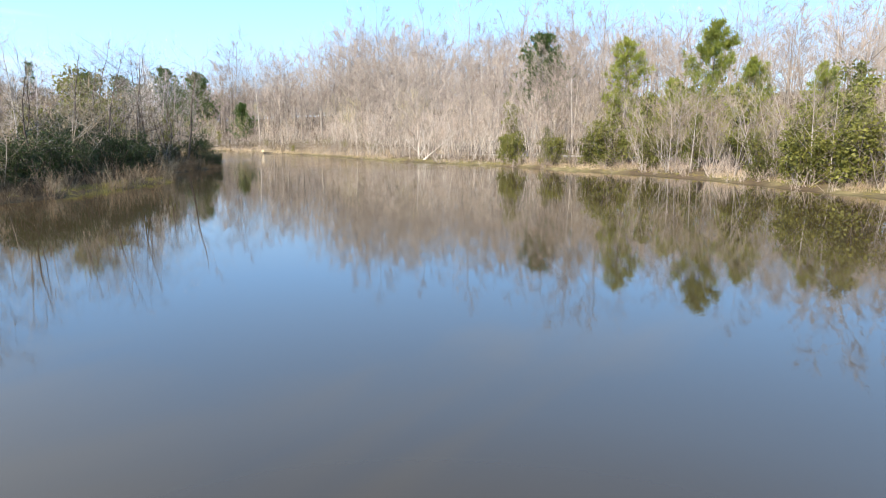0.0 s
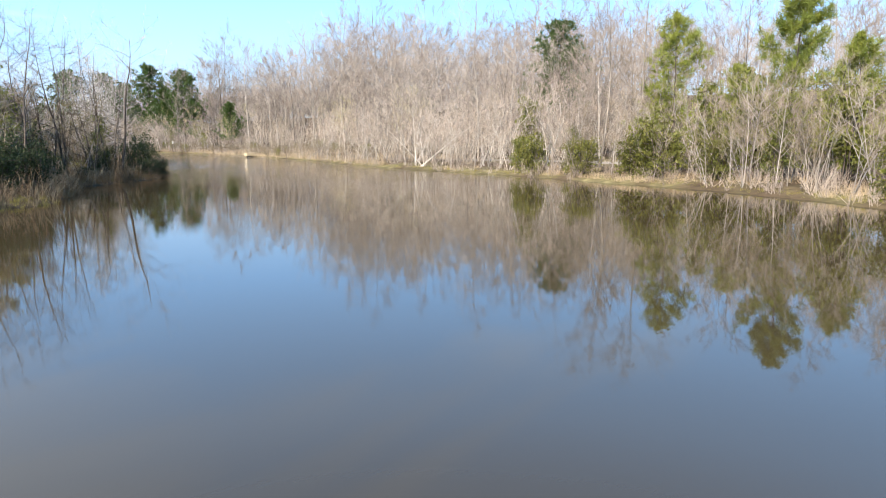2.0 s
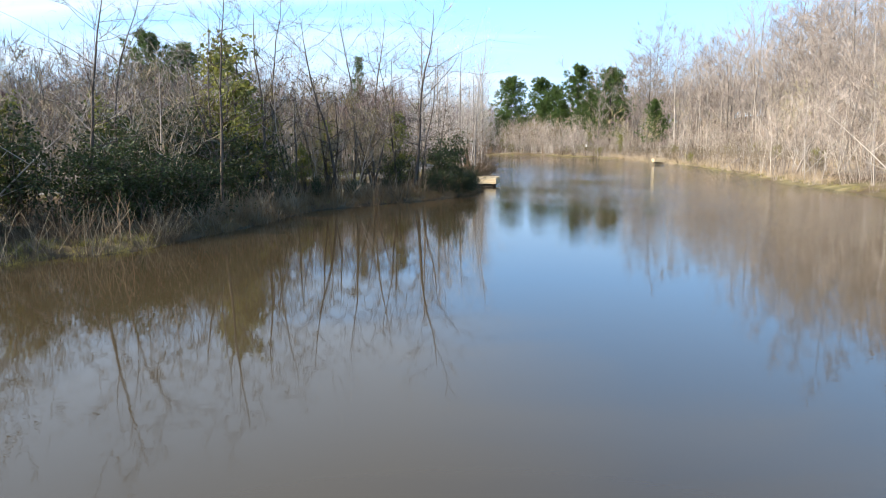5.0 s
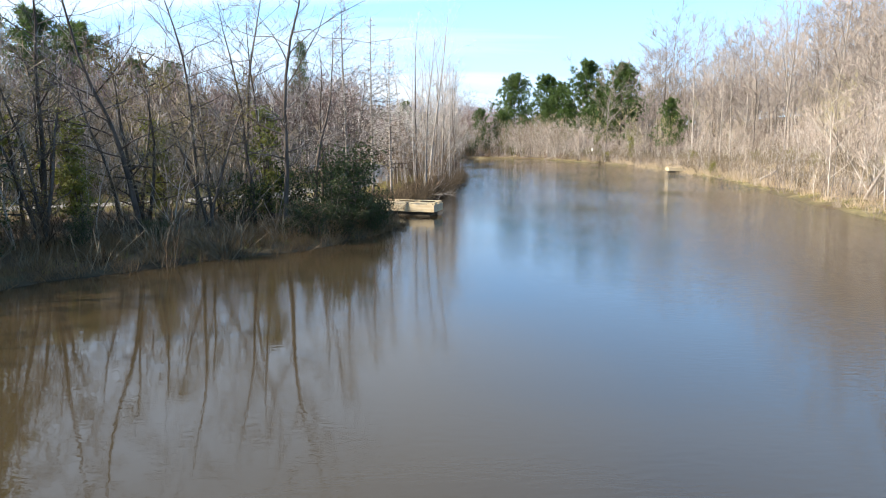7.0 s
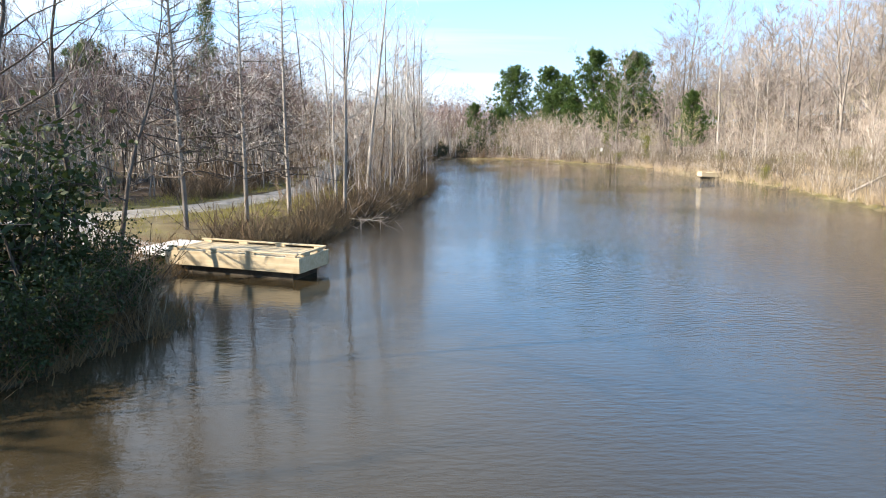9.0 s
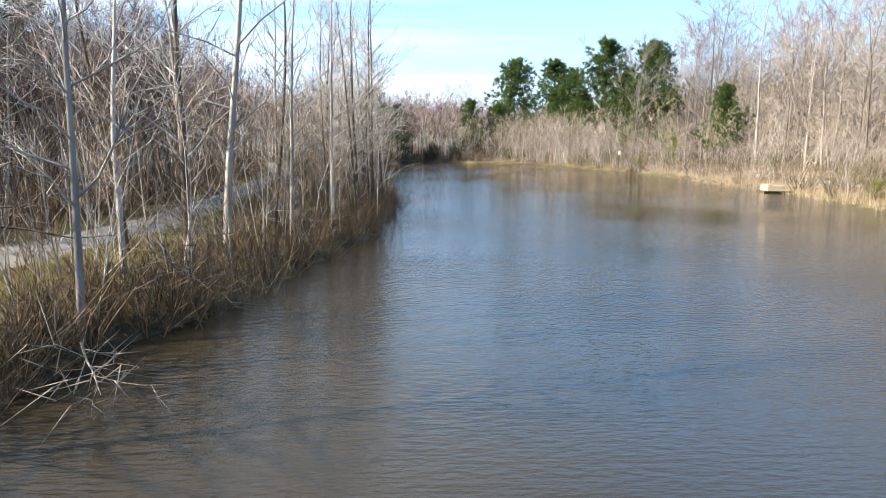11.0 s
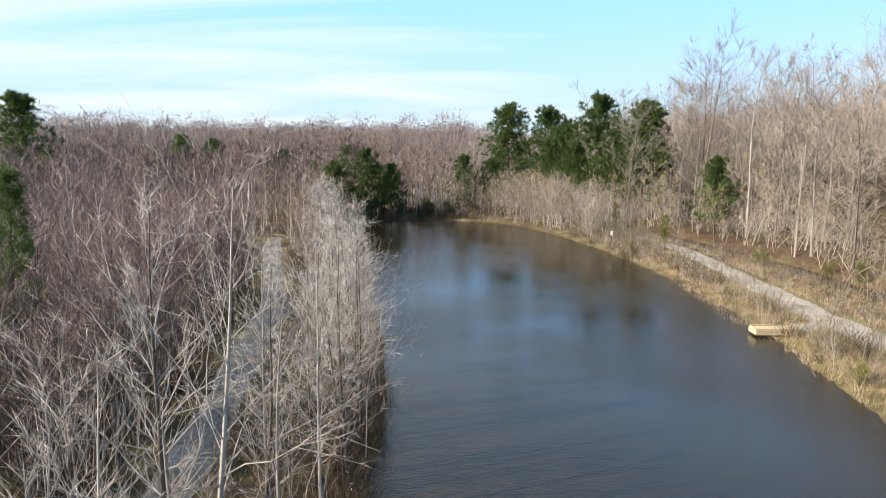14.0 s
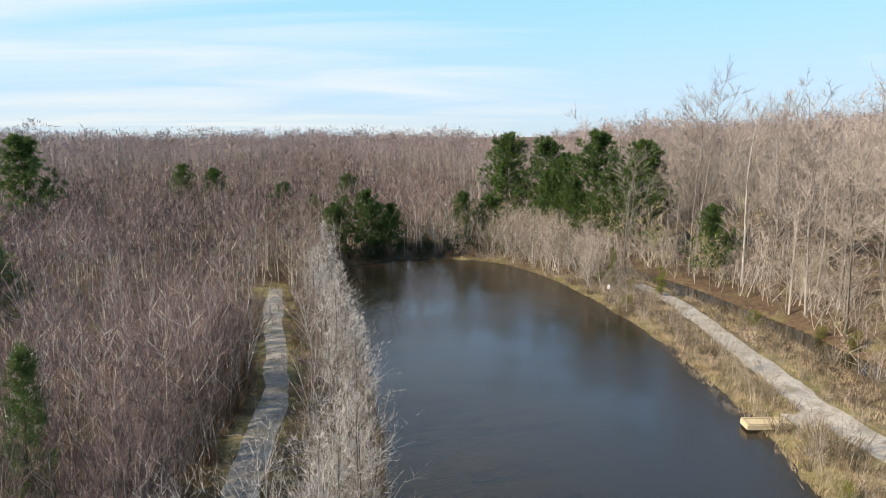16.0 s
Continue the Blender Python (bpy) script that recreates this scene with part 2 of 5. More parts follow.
def ground_material():
    """Leaf litter and bare soil, with grass where the ground carries it and wet mud at the water."""
    m = shade("leaf_litter", (0.032, 0.021, 0.013), (0.125, 0.083, 0.050), scale=1.6, bump=0.6, bump_scale=14.0, stain=((0.16, 0.15, 0.06), 0.35, 0.55))
    n, l = m.node_tree.nodes, m.node_tree.links
    p = n["Principled BSDF"]
    colour = p.inputs["Base Color"].links[0].from_socket
    co = n.new("ShaderNodeTexCoord")
    for attr, low, high, size in (("grass", (0.085, 0.076, 0.028), (0.28, 0.235, 0.115), 0.9), ("mud", (0.03, 0.023, 0.013), (0.075, 0.058, 0.034), 2.0)):
        a = n.new("ShaderNodeAttribute")
        a.attribute_name = attr
        t = n.new("ShaderNodeTexNoise")
        t.inputs["Scale"].default_value, t.inputs["Detail"].default_value = size, 6.0
        l.new(co.outputs["Object"], t.inputs["Vector"])
        c = n.new("ShaderNodeMix")
        c.data_type = "RGBA"
        c.inputs["A"].default_value, c.inputs["B"].default_value = (*low, 1), (*high, 1)
        stretch = n.new("ShaderNodeMapRange")
        stretch.inputs["From Min"].default_value, stretch.inputs["From Max"].default_value = 0.3, 0.7
        l.new(t.outputs["Fac"], stretch.inputs["Value"])
        l.new(stretch.outputs["Result"], c.inputs["Factor"])
        f = n.new("ShaderNodeMath")
        f.operation = "MULTIPLY"
        f.use_clamp = True
        f2 = n.new("ShaderNodeMath")
        f2.inputs[1].default_value = 0.55
        l.new(t.outputs["Fac"], f2.inputs[0])
        l.new(f2.outputs["Value"], f.inputs[0])
        l.new(a.outputs["Fac"], f.inputs[1])
        mix = n.new("ShaderNodeMix")
        mix.data_type = "RGBA"
        l.new(f.outputs["Value"], mix.inputs["Factor"])
        l.new(colour, mix.inputs["A"])
        l.new(c.outputs["Result"], mix.inputs["B"])
        colour = mix.outputs["Result"]
    l.new(colour, p.inputs["Base Color"])
    return m


M_GROUND = ground_material()
M_WATER = water_material("pond_water", (0.046, 0.034, 0.018), (0.010, 0.21))
M_CREEK = water_material("creek_water", (0.05, 0.036, 0.015), (0.01, 0.03))
M_GRAVEL = shade("gravel", (0.22, 0.20, 0.172), (0.47, 0.44, 0.395), scale=4.0, bump=0.5, bump_scale=40.0, stain=((0.163, 0.148, 0.081), 0.5, 0.6))
M_BARK_DARK = shade("dark_bark", (0.045, 0.035, 0.028), (0.135, 0.11, 0.09), scale=5.0, bump=0.5, bump_scale=18.0, stretch=(1, 1, 0.25))
M_BARK_PALE = shade("pale_bark", (0.20, 0.175, 0.15), (0.52, 0.47, 0.42), scale=3.0, bump=0.3, bump_scale=18.0, stretch=(1, 1, 0.3))
M_BARK_GREY = shade("grey_bark", (0.11, 0.095, 0.08), (0.33, 0.29, 0.25), scale=4.0, bump=0.4, bump_scale=18.0, stretch=(1, 1, 0.3))
M_TWIG_GREY = shade("grey_twigs", (0.085, 0.075, 0.067), (0.50, 0.455, 0.415), scale=0.5, island=0.9)
M_TWIG_PALE = shade("pale_twigs", (0.26, 0.23, 0.20), (0.78, 0.72, 0.65), scale=0.8, island=0.8)
M_TWIG_TAN = shade("tan_twigs", (0.105, 0.080, 0.062), (0.45, 0.375, 0.31), scale=0.4, island=0.65)
M_TWIG_RED = shade("reddish_twigs", (0.055, 0.036, 0.022), (0.225, 0.158, 0.10), scale=0.5, island=0.8)
M_TWIG_BROWN = shade("brown_twigs", (0.067, 0.050, 0.032), (0.266, 0.215, 0.144), scale=0.5, island=0.9)
# dark brown scrub, and weeds with the bank's shade put into their colour
M_TWIG_DARK = shade("dark_brown_and_shaded_weeds", (0.026, 0.018, 0.011), (0.135, 0.098, 0.058), scale=0.6, island=0.9)
M_TWIG_MAUVE = shade("mauve_twigs", (0.026, 0.018, 0.016), (0.27, 0.190, 0.168), scale=0.15, island=0.75)
M_STEM_PALE = shade("pale_stems", (0.13, 0.108, 0.09), (0.60, 0.54, 0.47), scale=0.5, island=0.9)
M_STEM_GREY = shade("grey_stems", (0.07, 0.058, 0.048), (0.36, 0.315, 0.27), scale=0.5, island=0.9)
M_TWIG_HILL = shade("grey_brown_twigs", (0.125, 0.100, 0.082), (0.42, 0.36, 0.31), scale=0.3, island=0.5)
M_TWIG_FAR = shade("far_twigs", (0.07, 0.053, 0.050), (0.33, 0.255, 0.235), scale=0.05, island=0.7)
M_TWIG_BUD = shade("budding_twigs", (0.10, 0.088, 0.040), (0.44, 0.39, 0.22), scale=0.3, island=0.7)
M_PINE = leafy("pine_needles", (0.022, 0.046, 0.010), (0.085, 0.133, 0.031), thin=0.25)
M_PINE_YOUNG = leafy("young_pine_needles", (0.068, 0.092, 0.014), (0.255, 0.275, 0.052), thin=0.3)
M_CEDAR = leafy("cedar_foliage", (0.055, 0.065, 0.012), (0.19, 0.195, 0.045), thin=0.25)
# evergreen shrub leaves in two tones: dark as in shade, olive as in sun
M_LEAF = leafy("shaded_evergreen_leaves", (0.010, 0.019, 0.006), (0.048, 0.065, 0.019), thin=0.2)
M_OLIVE = leafy("sunlit_olive_leaves", (0.045, 0.050, 0.010), (0.20, 0.195, 0.042), thin=0.25)
M_OLIVE_BROWN = leafy("olive_brown_leaves", (0.045, 0.040, 0.012), (0.19, 0.155, 0.055), thin=0.25)
M_DEADLEAF = leafy("withered_leaves", (0.052, 0.031, 0.015), (0.185, 0.122, 0.062), thin=0.25)
M_STRAW = leafy("dead_grass", (0.17, 0.122, 0.072), (0.50, 0.395, 0.265), scale=0.5, thin=0.25)
M_GREENGRASS = leafy("green_grass", (0.085, 0.085, 0.016), (0.26, 0.23, 0.06), scale=0.5, thin=0.25)
M_PLANK = shade("new_pine_boards", (0.385, 0.296, 0.178), (0.548, 0.459, 0.311), scale=2.2, rough=0.75, bump=0.15, bump_scale=12.0, stretch=(0.4, 6, 6), stain=((0.311, 0.229, 0.126), 2.5, 0.4))
# wet timber, near-black because it also stands for the shade under the decks
M_POST_AND_SHADE = shade("wet_posts_and_shade", (0.028, 0.022, 0.015), (0.085, 0.068, 0.048), scale=4.0, rough=0.7, bump=0.3)
M_CONCRETE = shade("concrete", (0.42, 0.41, 0.39), (0.62, 0.60, 0.57), scale=2.0, bump=0.2, bump_scale=25.0)
M_WHITE = shade("white_paint", (0.66, 0.66, 0.63), (0.82, 0.82, 0.79), scale=4.0, rough=0.6)

# ---- the lie of the land ----
# the pond's shore, counter-clockwise from its south-east corner
SHORE = [(30, -22), (27, 5), (25, 22), (24, 34), (22.5, 42), (20.5, 50), (17.5, 57), (13, 64), (6.5, 73), (-2, 83), (-9, 92), (-15, 101),
         (-20, 111), (-26, 121), (-32, 130), (-36.5, 136.5), (-42, 143), (-51, 152.5), (-62, 161.5), (-74, 170.5), (-85, 176.5), (-97, 179),
         (-106, 174), (-112, 166), (-113, 157), (-106, 149), (-95, 140), (-84, 133), (-72, 125), (-60, 116), (-51, 108), (-45, 101.2),
         (-41.3, 95.8), (-38.1, 90.7), (-35.7, 86.3), (-33.9, 82.8), (-32.6, 80), (-31.5, 76.5), (-29.3, 74.8), (-26.5, 73.2), (-25, 69), (-25, 64),
         (-25.5, 58), (-23, 53), (-21, 48), (-20.8, 40), (-22.5, 32), (-25, 18), (-26, 0), (-25, -20), (-10, -27), (15, -28)]
CREEK = [(-76, 190), (-66, 184), (-58, 179), (-48, 171.5), (-42, 167), (-36, 161), (-27, 156)]
PATH_EAST = [(-66, 177), (-58, 171), (-52, 164), (-45, 156), (-40, 150), (-36, 145), (-32.5, 141.5), (-28, 136.5), (-21, 127),
             (-14, 116), (-7, 106), (2, 97), (12, 88), (24, 78)]
PATH_WEST = [(-40, 20), (-41, 42), (-41.5, 60), (-40, 70), (-41, 78), (-43.0, 85), (-48, 92.4), (-54.9, 99.4), (-60.9, 104.5), (-68.8, 111.6), (-74.7, 116.7),
             (-83.6, 122.3), (-94.5, 129.3), (-106.5, 137.8)]
SPUR_WEST = [(-41, 77), (-38, 76), (-35, 76.3), (-32.4, 76.7)]
SPUR_EAST = [(-34, 143.5), (-35.2, 141.2), (-36.3, 140.0)]


def smooth_line(points, closed=False, steps=4):
    """A Catmull-Rom line through the points."""
    pts = np.array(points, float)
    n, out = len(pts), []
    for i in range(n if closed else n - 1):
        a, b, c, d = (pts[(i + k) % n] if closed else pts[min(max(i + k, 0), n - 1)] for k in (-1, 0, 1, 2))
        for s in np.arange(steps) / steps:
            out.append(0.5 * (2 * b + (c - a) * s + (2 * a - 5 * b + 4 * c - d) * s * s + (3 * b - a - 3 * c + d) * s ** 3))
    if not closed:
        out.append(pts[-1])
    return np.array(out)


def away(xy, line, closed=False):
    """The distance of each point from a line."""
    xy = np.atleast_2d(np.asarray(xy, float))
    best = np.full(len(xy), 1e9)
    n = len(line)
    for i in range(n if closed else n - 1):
        a, b = line[i], line[(i + 1) % n]
        ab = b - a
        s = np.clip(((xy - a) @ ab) / max(ab @ ab, 1e-9), 0, 1)
        best = np.minimum(best, np.hypot(*(xy - a - s[:, None] * ab).T))
    return best


def inside(xy, ring):
    xy = np.atleast_2d(xy)
    x, y = xy.T
    odd = np.zeros(len(xy), bool)
    for (ax, ay), (bx, by) in zip(ring, np.roll(ring, -1, 0)):
        cross = (ay > y) != (by > y)
        with np.errstate(divide="ignore", invalid="ignore"):
            odd ^= cross & (x < (bx - ax) * (y - ay) / (by - ay + 1e-12) + ax)
    return odd


rough_ring = smooth_line(SHORE, True, 4)
wobble = np.array([[noise.noise((x * 0.35, y * 0.35, 3.0)), noise.noise((x * 0.35, y * 0.35, 9.0))] for x, y in rough_ring])
RING = rough_ring + wobble * 0.9
CREEK_LINE = smooth_line(CREEK)
EAST_LINE, WEST_LINE = smooth_line(PATH_EAST, steps=3), smooth_line(PATH_WEST, steps=3)
SPURS = [smooth_line(SPUR_WEST), smooth_line(SPUR_EAST)]


def step(v, a, b):
    s = np.clip((v - a) / (b - a), 0, 1)
    return s * s * (3 - 2 * s)


def shore_distance(xy):
    d = away(xy, RING, True)
    return np.where(inside(xy, RING), -d, d)


def waves(xy, size, seed):
    """Slow random undulation, from a few crossing sines."""
    rs = np.random.RandomState(seed)
    v = np.zeros(len(xy))
    for _ in range(7):
        k = rs.normal(size=2) / size
        v += np.sin(xy @ k + rs.uniform(0, 6.3))
    return v / 7


def lie(xy):
    """Height of the ground, and distance from the shore."""
    xy = np.atleast_2d(np.asarray(xy, float))
    sd = shore_distance(xy)
    z = np.where(sd > 0, 0.20 * step(sd, 0, 0.45) + 0.20 * step(sd, 0.3, 3.0) + 0.25 * step(sd, 2, 9), -1.0 * step(-sd, 0, 3.5))
    side = 0.77 * (xy[:, 0] - 18) + 0.64 * (xy[:, 1] - 56)
    z = z + np.where(sd > 0, 12.5 * step(side, 18, 100) + 6.0 * step(side, 90, 320), 0)
    z = z + step(sd, 4, 20) * (0.25 * waves(xy, 4.0, 1) + 0.5 * waves(xy, 15.0, 2) + 1.5 * step(sd, 60, 300) * waves(xy, 60.0, 3))
    z = z + 6.0 * step(sd, 50, 135) * (1 - step(side, -20, 20)) * step(xy[:, 1], -20, 40)
    z = z + 2.5 * step(sd, 120, 480) * step(xy[:, 1], 40, 140)
    c = away(xy, CREEK_LINE)
    z = z * step(c, 1.8, 6.0) + (1 - step(c, 1.8, 6.0)) * (0.2 - 0.7 * (1 - step(c, 1.4, 2.6)))
    return z, sd


def gz(x, y):
    return float(lie([(x, y)])[0][0])


def mesh_of(name, v, f, material=None, smooth=False):
    """A mesh from arrays of vertices and of triangles or quads."""
    me = bpy.data.meshes.new(name)
    v, f = np.asarray(v, np.float32), np.asarray(f, np.int32)
    k = f.shape[1]
    me.vertices.add(len(v))
    me.vertices.foreach_set("co", v.ravel())
    me.loops.add(f.size)
    me.loops.foreach_set("vertex_index", f.ravel())
    me.polygons.add(len(f))
    me.polygons.foreach_set("loop_start", np.arange(0, f.size, k, dtype=np.int32))
    if smooth:
        me.polygons.foreach_set("use_smooth", np.ones(len(f), bool))
    me.update(calc_edges=True)
    if material:
        me.materials.append(material)
    return me


def part(name, me, parent, label=""):
    ob = new(name, me)
    ob.parent = parent
    return tagged(ob, label) if label else ob


def thing(name, label, category, group="", m=None):
    ob = tagged(new(name), label, category, group)
    if m is not None:
        ob.matrix_world = m
    return ob


def graded(a, b, fine, far):
    """Grid lines: even between a and b, widening outwards to far."""
    lines = list(np.arange(a, b + 1e-6, fine))
    gap = fine
    while lines[-1] < far:
        gap *= 1.35
        lines.append(lines[-1] + gap)
    gap = fine
    while lines[0] > -far:
        gap *= 1.35
        lines.insert(0, lines[0] - gap)
    return np.array(lines)


gx, gy = graded(-128, 48, 1.0, 2600), graded(-36, 196, 1.0, 2600)
grid = np.stack(np.meshgrid(gx, gy), -1).reshape(-1, 2)
g_height, g_shore = lie(grid)
nx, ny = len(gx), len(gy)
quad = (np.arange(ny - 1)[:, None] * nx + np.arange(nx - 1)[None]).reshape(-1)
ground = tagged(new("ground", mesh_of("ground", np.column_stack([grid, g_height]), np.stack([quad, quad + 1, quad + nx + 1, quad + nx], 1), M_GROUND, True)),
                "brown leaf litter, grass and muddy banks round the pond", "ground", kind="structure")
to_paths = np.minimum(away(grid, EAST_LINE), away(grid, WEST_LINE))
side_east = 0.77 * (grid[:, 0] - 18) + 0.64 * (grid[:, 1] - 56)
grassy = np.maximum(1 - step(to_paths, 2.0, 5.5), np.where((side_east > -17) & (grid[:, 1] > 20), 0.9, 0.3) * (1 - step(g_shore, 2.0, 5.0)))
grassy = grassy * np.clip(0.55 + 1.6 * waves(grid, 2.2, 8), 0.1, 1.0)
muddy = (1 - step(g_shore, 0.0, 0.35)) * np.where((side_east > -17) & (grid[:, 1] > 20), 0.4, 1.4)
for key, val in (("grass", grassy), ("mud", muddy)):
    at_ = ground.data.attributes.new(key, "FLOAT", "POINT")
    at_.data.foreach_set("value", np.clip(val, 0, 2).astype(np.float32))


def ring_offset(ring, d):
    t = np.roll(ring, -1, 0) - np.roll(ring, 1, 0)
    t /= np.linalg.norm(t, axis=1)[:, None]
    return ring + np.column_stack([t[:, 1], -t[:, 0]]) * d


def flat_sheet(name, outline, z, material):
    bm = bmesh.new()
    bm.faces.new([bm.verts.new((x, y, z)) for x, y in outline])
    bmesh.ops.triangulate(bm, faces=bm.faces[:])
    bmesh.ops.recalc_face_normals(bm, faces=bm.faces[:])
    if sum(f.normal.z for f in bm.faces) < 0:
        bmesh.ops.reverse_faces(bm, faces=bm.faces[:])
    me = bpy.data.meshes.new(name)
    bm.to_mesh(me)
    bm.free()
    me.materials.append(material)
    return me


tagged(new("pond_water", flat_sheet("pond_water", ring_offset(smooth_line(SHORE, True, 3), 1.6), 0.0, M_WATER)), "calm brown pond water reflecting sky and trees", "water", kind="structure")


def ribbon(line, wide, lift, material, name, seed, cross=5):
    """A track laid on the ground, with uneven edges."""
    t = np.gradient(line, axis=0)
    t /= np.linalg.norm(t, axis=1)[:, None]
    nrm = np.column_stack([-t[:, 1], t[:, 0]])
    rs = np.random.RandomState(seed)
    v, n = [], len(line)
    left = wide / 2 * (1 + 0.25 * np.convolve(rs.normal(size=n + 4), np.ones(5) / 5, "valid"))
    right = wide / 2 * (1 + 0.25 * np.convolve(rs.normal(size=n + 4), np.ones(5) / 5, "valid"))
    for j in range(cross):
        s = j / (cross - 1)
        off = -right * (1 - s) + left * s
        xy = line + nrm * off[:, None]
        crown = lift * (1 - (2 * s - 1) ** 4) - 0.02
        v.append(np.column_stack([xy, lie(xy)[0] + crown]))
    v = np.concatenate(v)
    i = np.arange(n - 1)
    f = np.concatenate([np.stack([i + j * n, i + 1 + j * n, i + 1 + (j + 1) * n, i + (j + 1) * n], 1)[:, ::-1] for j in range(cross - 1)])
    return mesh_of(name, v, f, material, True)


tagged(new("creek_water", ribbon(smooth_line(CREEK, steps=5), 5.6, 0.0, M_CREEK, "creek_water", 5)), "narrow dark creek behind the gravel path", "water", kind="structure")
cw = bpy.data.objects["creek_water"].data
for vv in cw.vertices:
    vv.co.z = -0.05
fine_east, fine_west = smooth_line(PATH_EAST, steps=10), smooth_line(PATH_WEST, steps=10)
tagged(new("path_east", ribbon(fine_east, 3.2, 0.09, M_GRAVEL, "path_east", 1)), "pale grey gravel path along the far bank", "path", kind="structure")
tagged(new("path_west", ribbon(fine_west, 2.7, 0.09, M_GRAVEL, "path_west", 2)), "pale grey gravel path with grassy edges between the trees", "path", kind="structure")
tagged(new("path_spur_west", ribbon(smooth_line(SPUR_WEST, steps=8), 2.2, 0.12, M_GRAVEL, "path_spur_west", 3)), "short gravel spur leading to the fishing pier", "path", kind="structure")
tagged(new("path_spur_east", ribbon(smooth_line(SPUR_EAST, steps=8), 2.6, 0.12, M_GRAVEL, "path_spur_east", 4)), "short gravel spur leading to the far pier", "path", kind="structure")

# ---- how plants are grown ----
def prisms(p0, p1, r0, r1, k):
    """Tapered prisms of k sides along many segments; a tip where r1 is 0 for all."""
    p0, p1 = np.asarray(p0, float), np.asarray(p1, float)
    r0, r1 = np.broadcast_to(r0, len(p0)), np.broadcast_to(r1, len(p0))
    d = p1 - p0
    d = d / np.maximum(np.linalg.norm(d, axis=1), 1e-9)[:, None]
    ref = np.where(np.abs(d[:, 2:3]) > 0.9, [[1.0, 0, 0]], [[0, 0, 1.0]])
    u = np.cross(d, ref)
    u /= np.linalg.norm(u, axis=1)[:, None]
    w = np.cross(d, u)
    a = np.arange(k) * 2 * np.pi / k
    ring = u[:, None] * np.cos(a)[None, :, None] + w[:, None] * np.sin(a)[None, :, None]
    low = p0[:, None] + ring * r0[:, None, None]
    n, i = len(p0), np.arange(k)
    if np.all(r1 == 0):
        v = np.concatenate([low, p1[:, None]], 1)
        f = np.stack([i, (i + 1) % k, np.full(k, k)], 1)
        m = k + 1
    else:
        v = np.concatenate([low, p1[:, None] + ring * r1[:, None, None]], 1)
        j = (i + 1) % k
        f = np.concatenate([np.stack([i, j, j + k], 1), np.stack([i, j + k, i + k], 1)])
        m = 2 * k
    return v.reshape(-1, 3), (f[None] + (np.arange(n) * m)[:, None, None]).reshape(-1, 3)


def tube(points, radii, k):
    """One connected stem of k sides along a line of points."""
    p = np.asarray(points, float)
    d = unit(np.gradient(p, axis=0))
    ref = np.where(np.abs(d[:, 2:3]) > 0.9, [[1.0, 0, 0]], [[0, 0, 1.0]])
    u = unit(np.cross(d, ref))
    w = np.cross(d, u)
    a = np.arange(k) * 2 * np.pi / k
    v = p[:, None] + (u[:, None] * np.cos(a)[None, :, None] + w[:, None] * np.sin(a)[None, :, None]) * np.asarray(radii)[:, None, None]
    i, f = np.arange(k), []
    for j in range(len(p) - 1):
        m, q = i + j * k, (i + 1) % k + j * k
        f += [np.stack([m, q, q + k], 1), np.stack([m, q + k, m + k], 1)]
    return v.reshape(-1, 3), np.concatenate(f)


def blades(p0, d, length, width, rs):
    """Flat pointed blades: one triangle each."""
    d = d / np.linalg.norm(d, axis=1)[:, None]
    s = np.cross(d, rs.normal(size=d.shape))
    s /= np.maximum(np.linalg.norm(s, axis=1), 1e-6)[:, None]
    length, width = np.broadcast_to(length, len(p0))[:, None], np.broadcast_to(width, len(p0))[:, None]
    v = np.stack([p0 - s * width / 2, p0 + s * width / 2, p0 + d * length], 1).reshape(-1, 3)
    return v, np.arange(len(p0) * 3).reshape(-1, 3)


def leaves(c, size, rs, long=1.7):
    """Lens-shaped leaves of two triangles, folded a little along the middle."""
    n = len(c)
    d = rs.normal(size=(n, 3))
    d /= np.linalg.norm(d, axis=1)[:, None]
    s = np.cross(d, rs.normal(size=(n, 3)))
    s /= np.linalg.norm(s, axis=1)[:, None]
    up = np.cross(d, s)
    size = np.broadcast_to(size, n)[:, None]
    v = np.stack([c, c + d * size * long * 0.5 + s * size * 0.5 + up * size * 0.15, c + d * size * long, c + d * size * long * 0.5 - s * size * 0.5 + up * size * 0.15], 1)
    f = (np.array([[0, 1, 2], [0, 2, 3]])[None] + (np.arange(n) * 4)[:, None, None]).reshape(-1, 3)
    return v.reshape(-1, 3), f


def merge(pieces):
    vs, fs, o = [], [], 0
    for v, f in pieces:
        if len(v):
            vs.append(v)
            fs.append(f + o)
            o += len(v)
    return np.concatenate(vs), np.concatenate(fs)


def unit(v):
    return v / np.maximum(np.linalg.norm(v, axis=-1, keepdims=True), 1e-9)


def limb(rs, start, heading, length, parts, bend, lift):
    """A crooked line of points that leaves start along heading and turns upwards by lift."""
    pts, d = [np.array(start, float)], unit(np.array(heading, float))
    for _ in range(parts):
        d = unit(d + rs.normal(size=3) * bend + np.array([0, 0, lift]))
        pts.append(pts[-1] + d * length / parts)
    return np.array(pts)


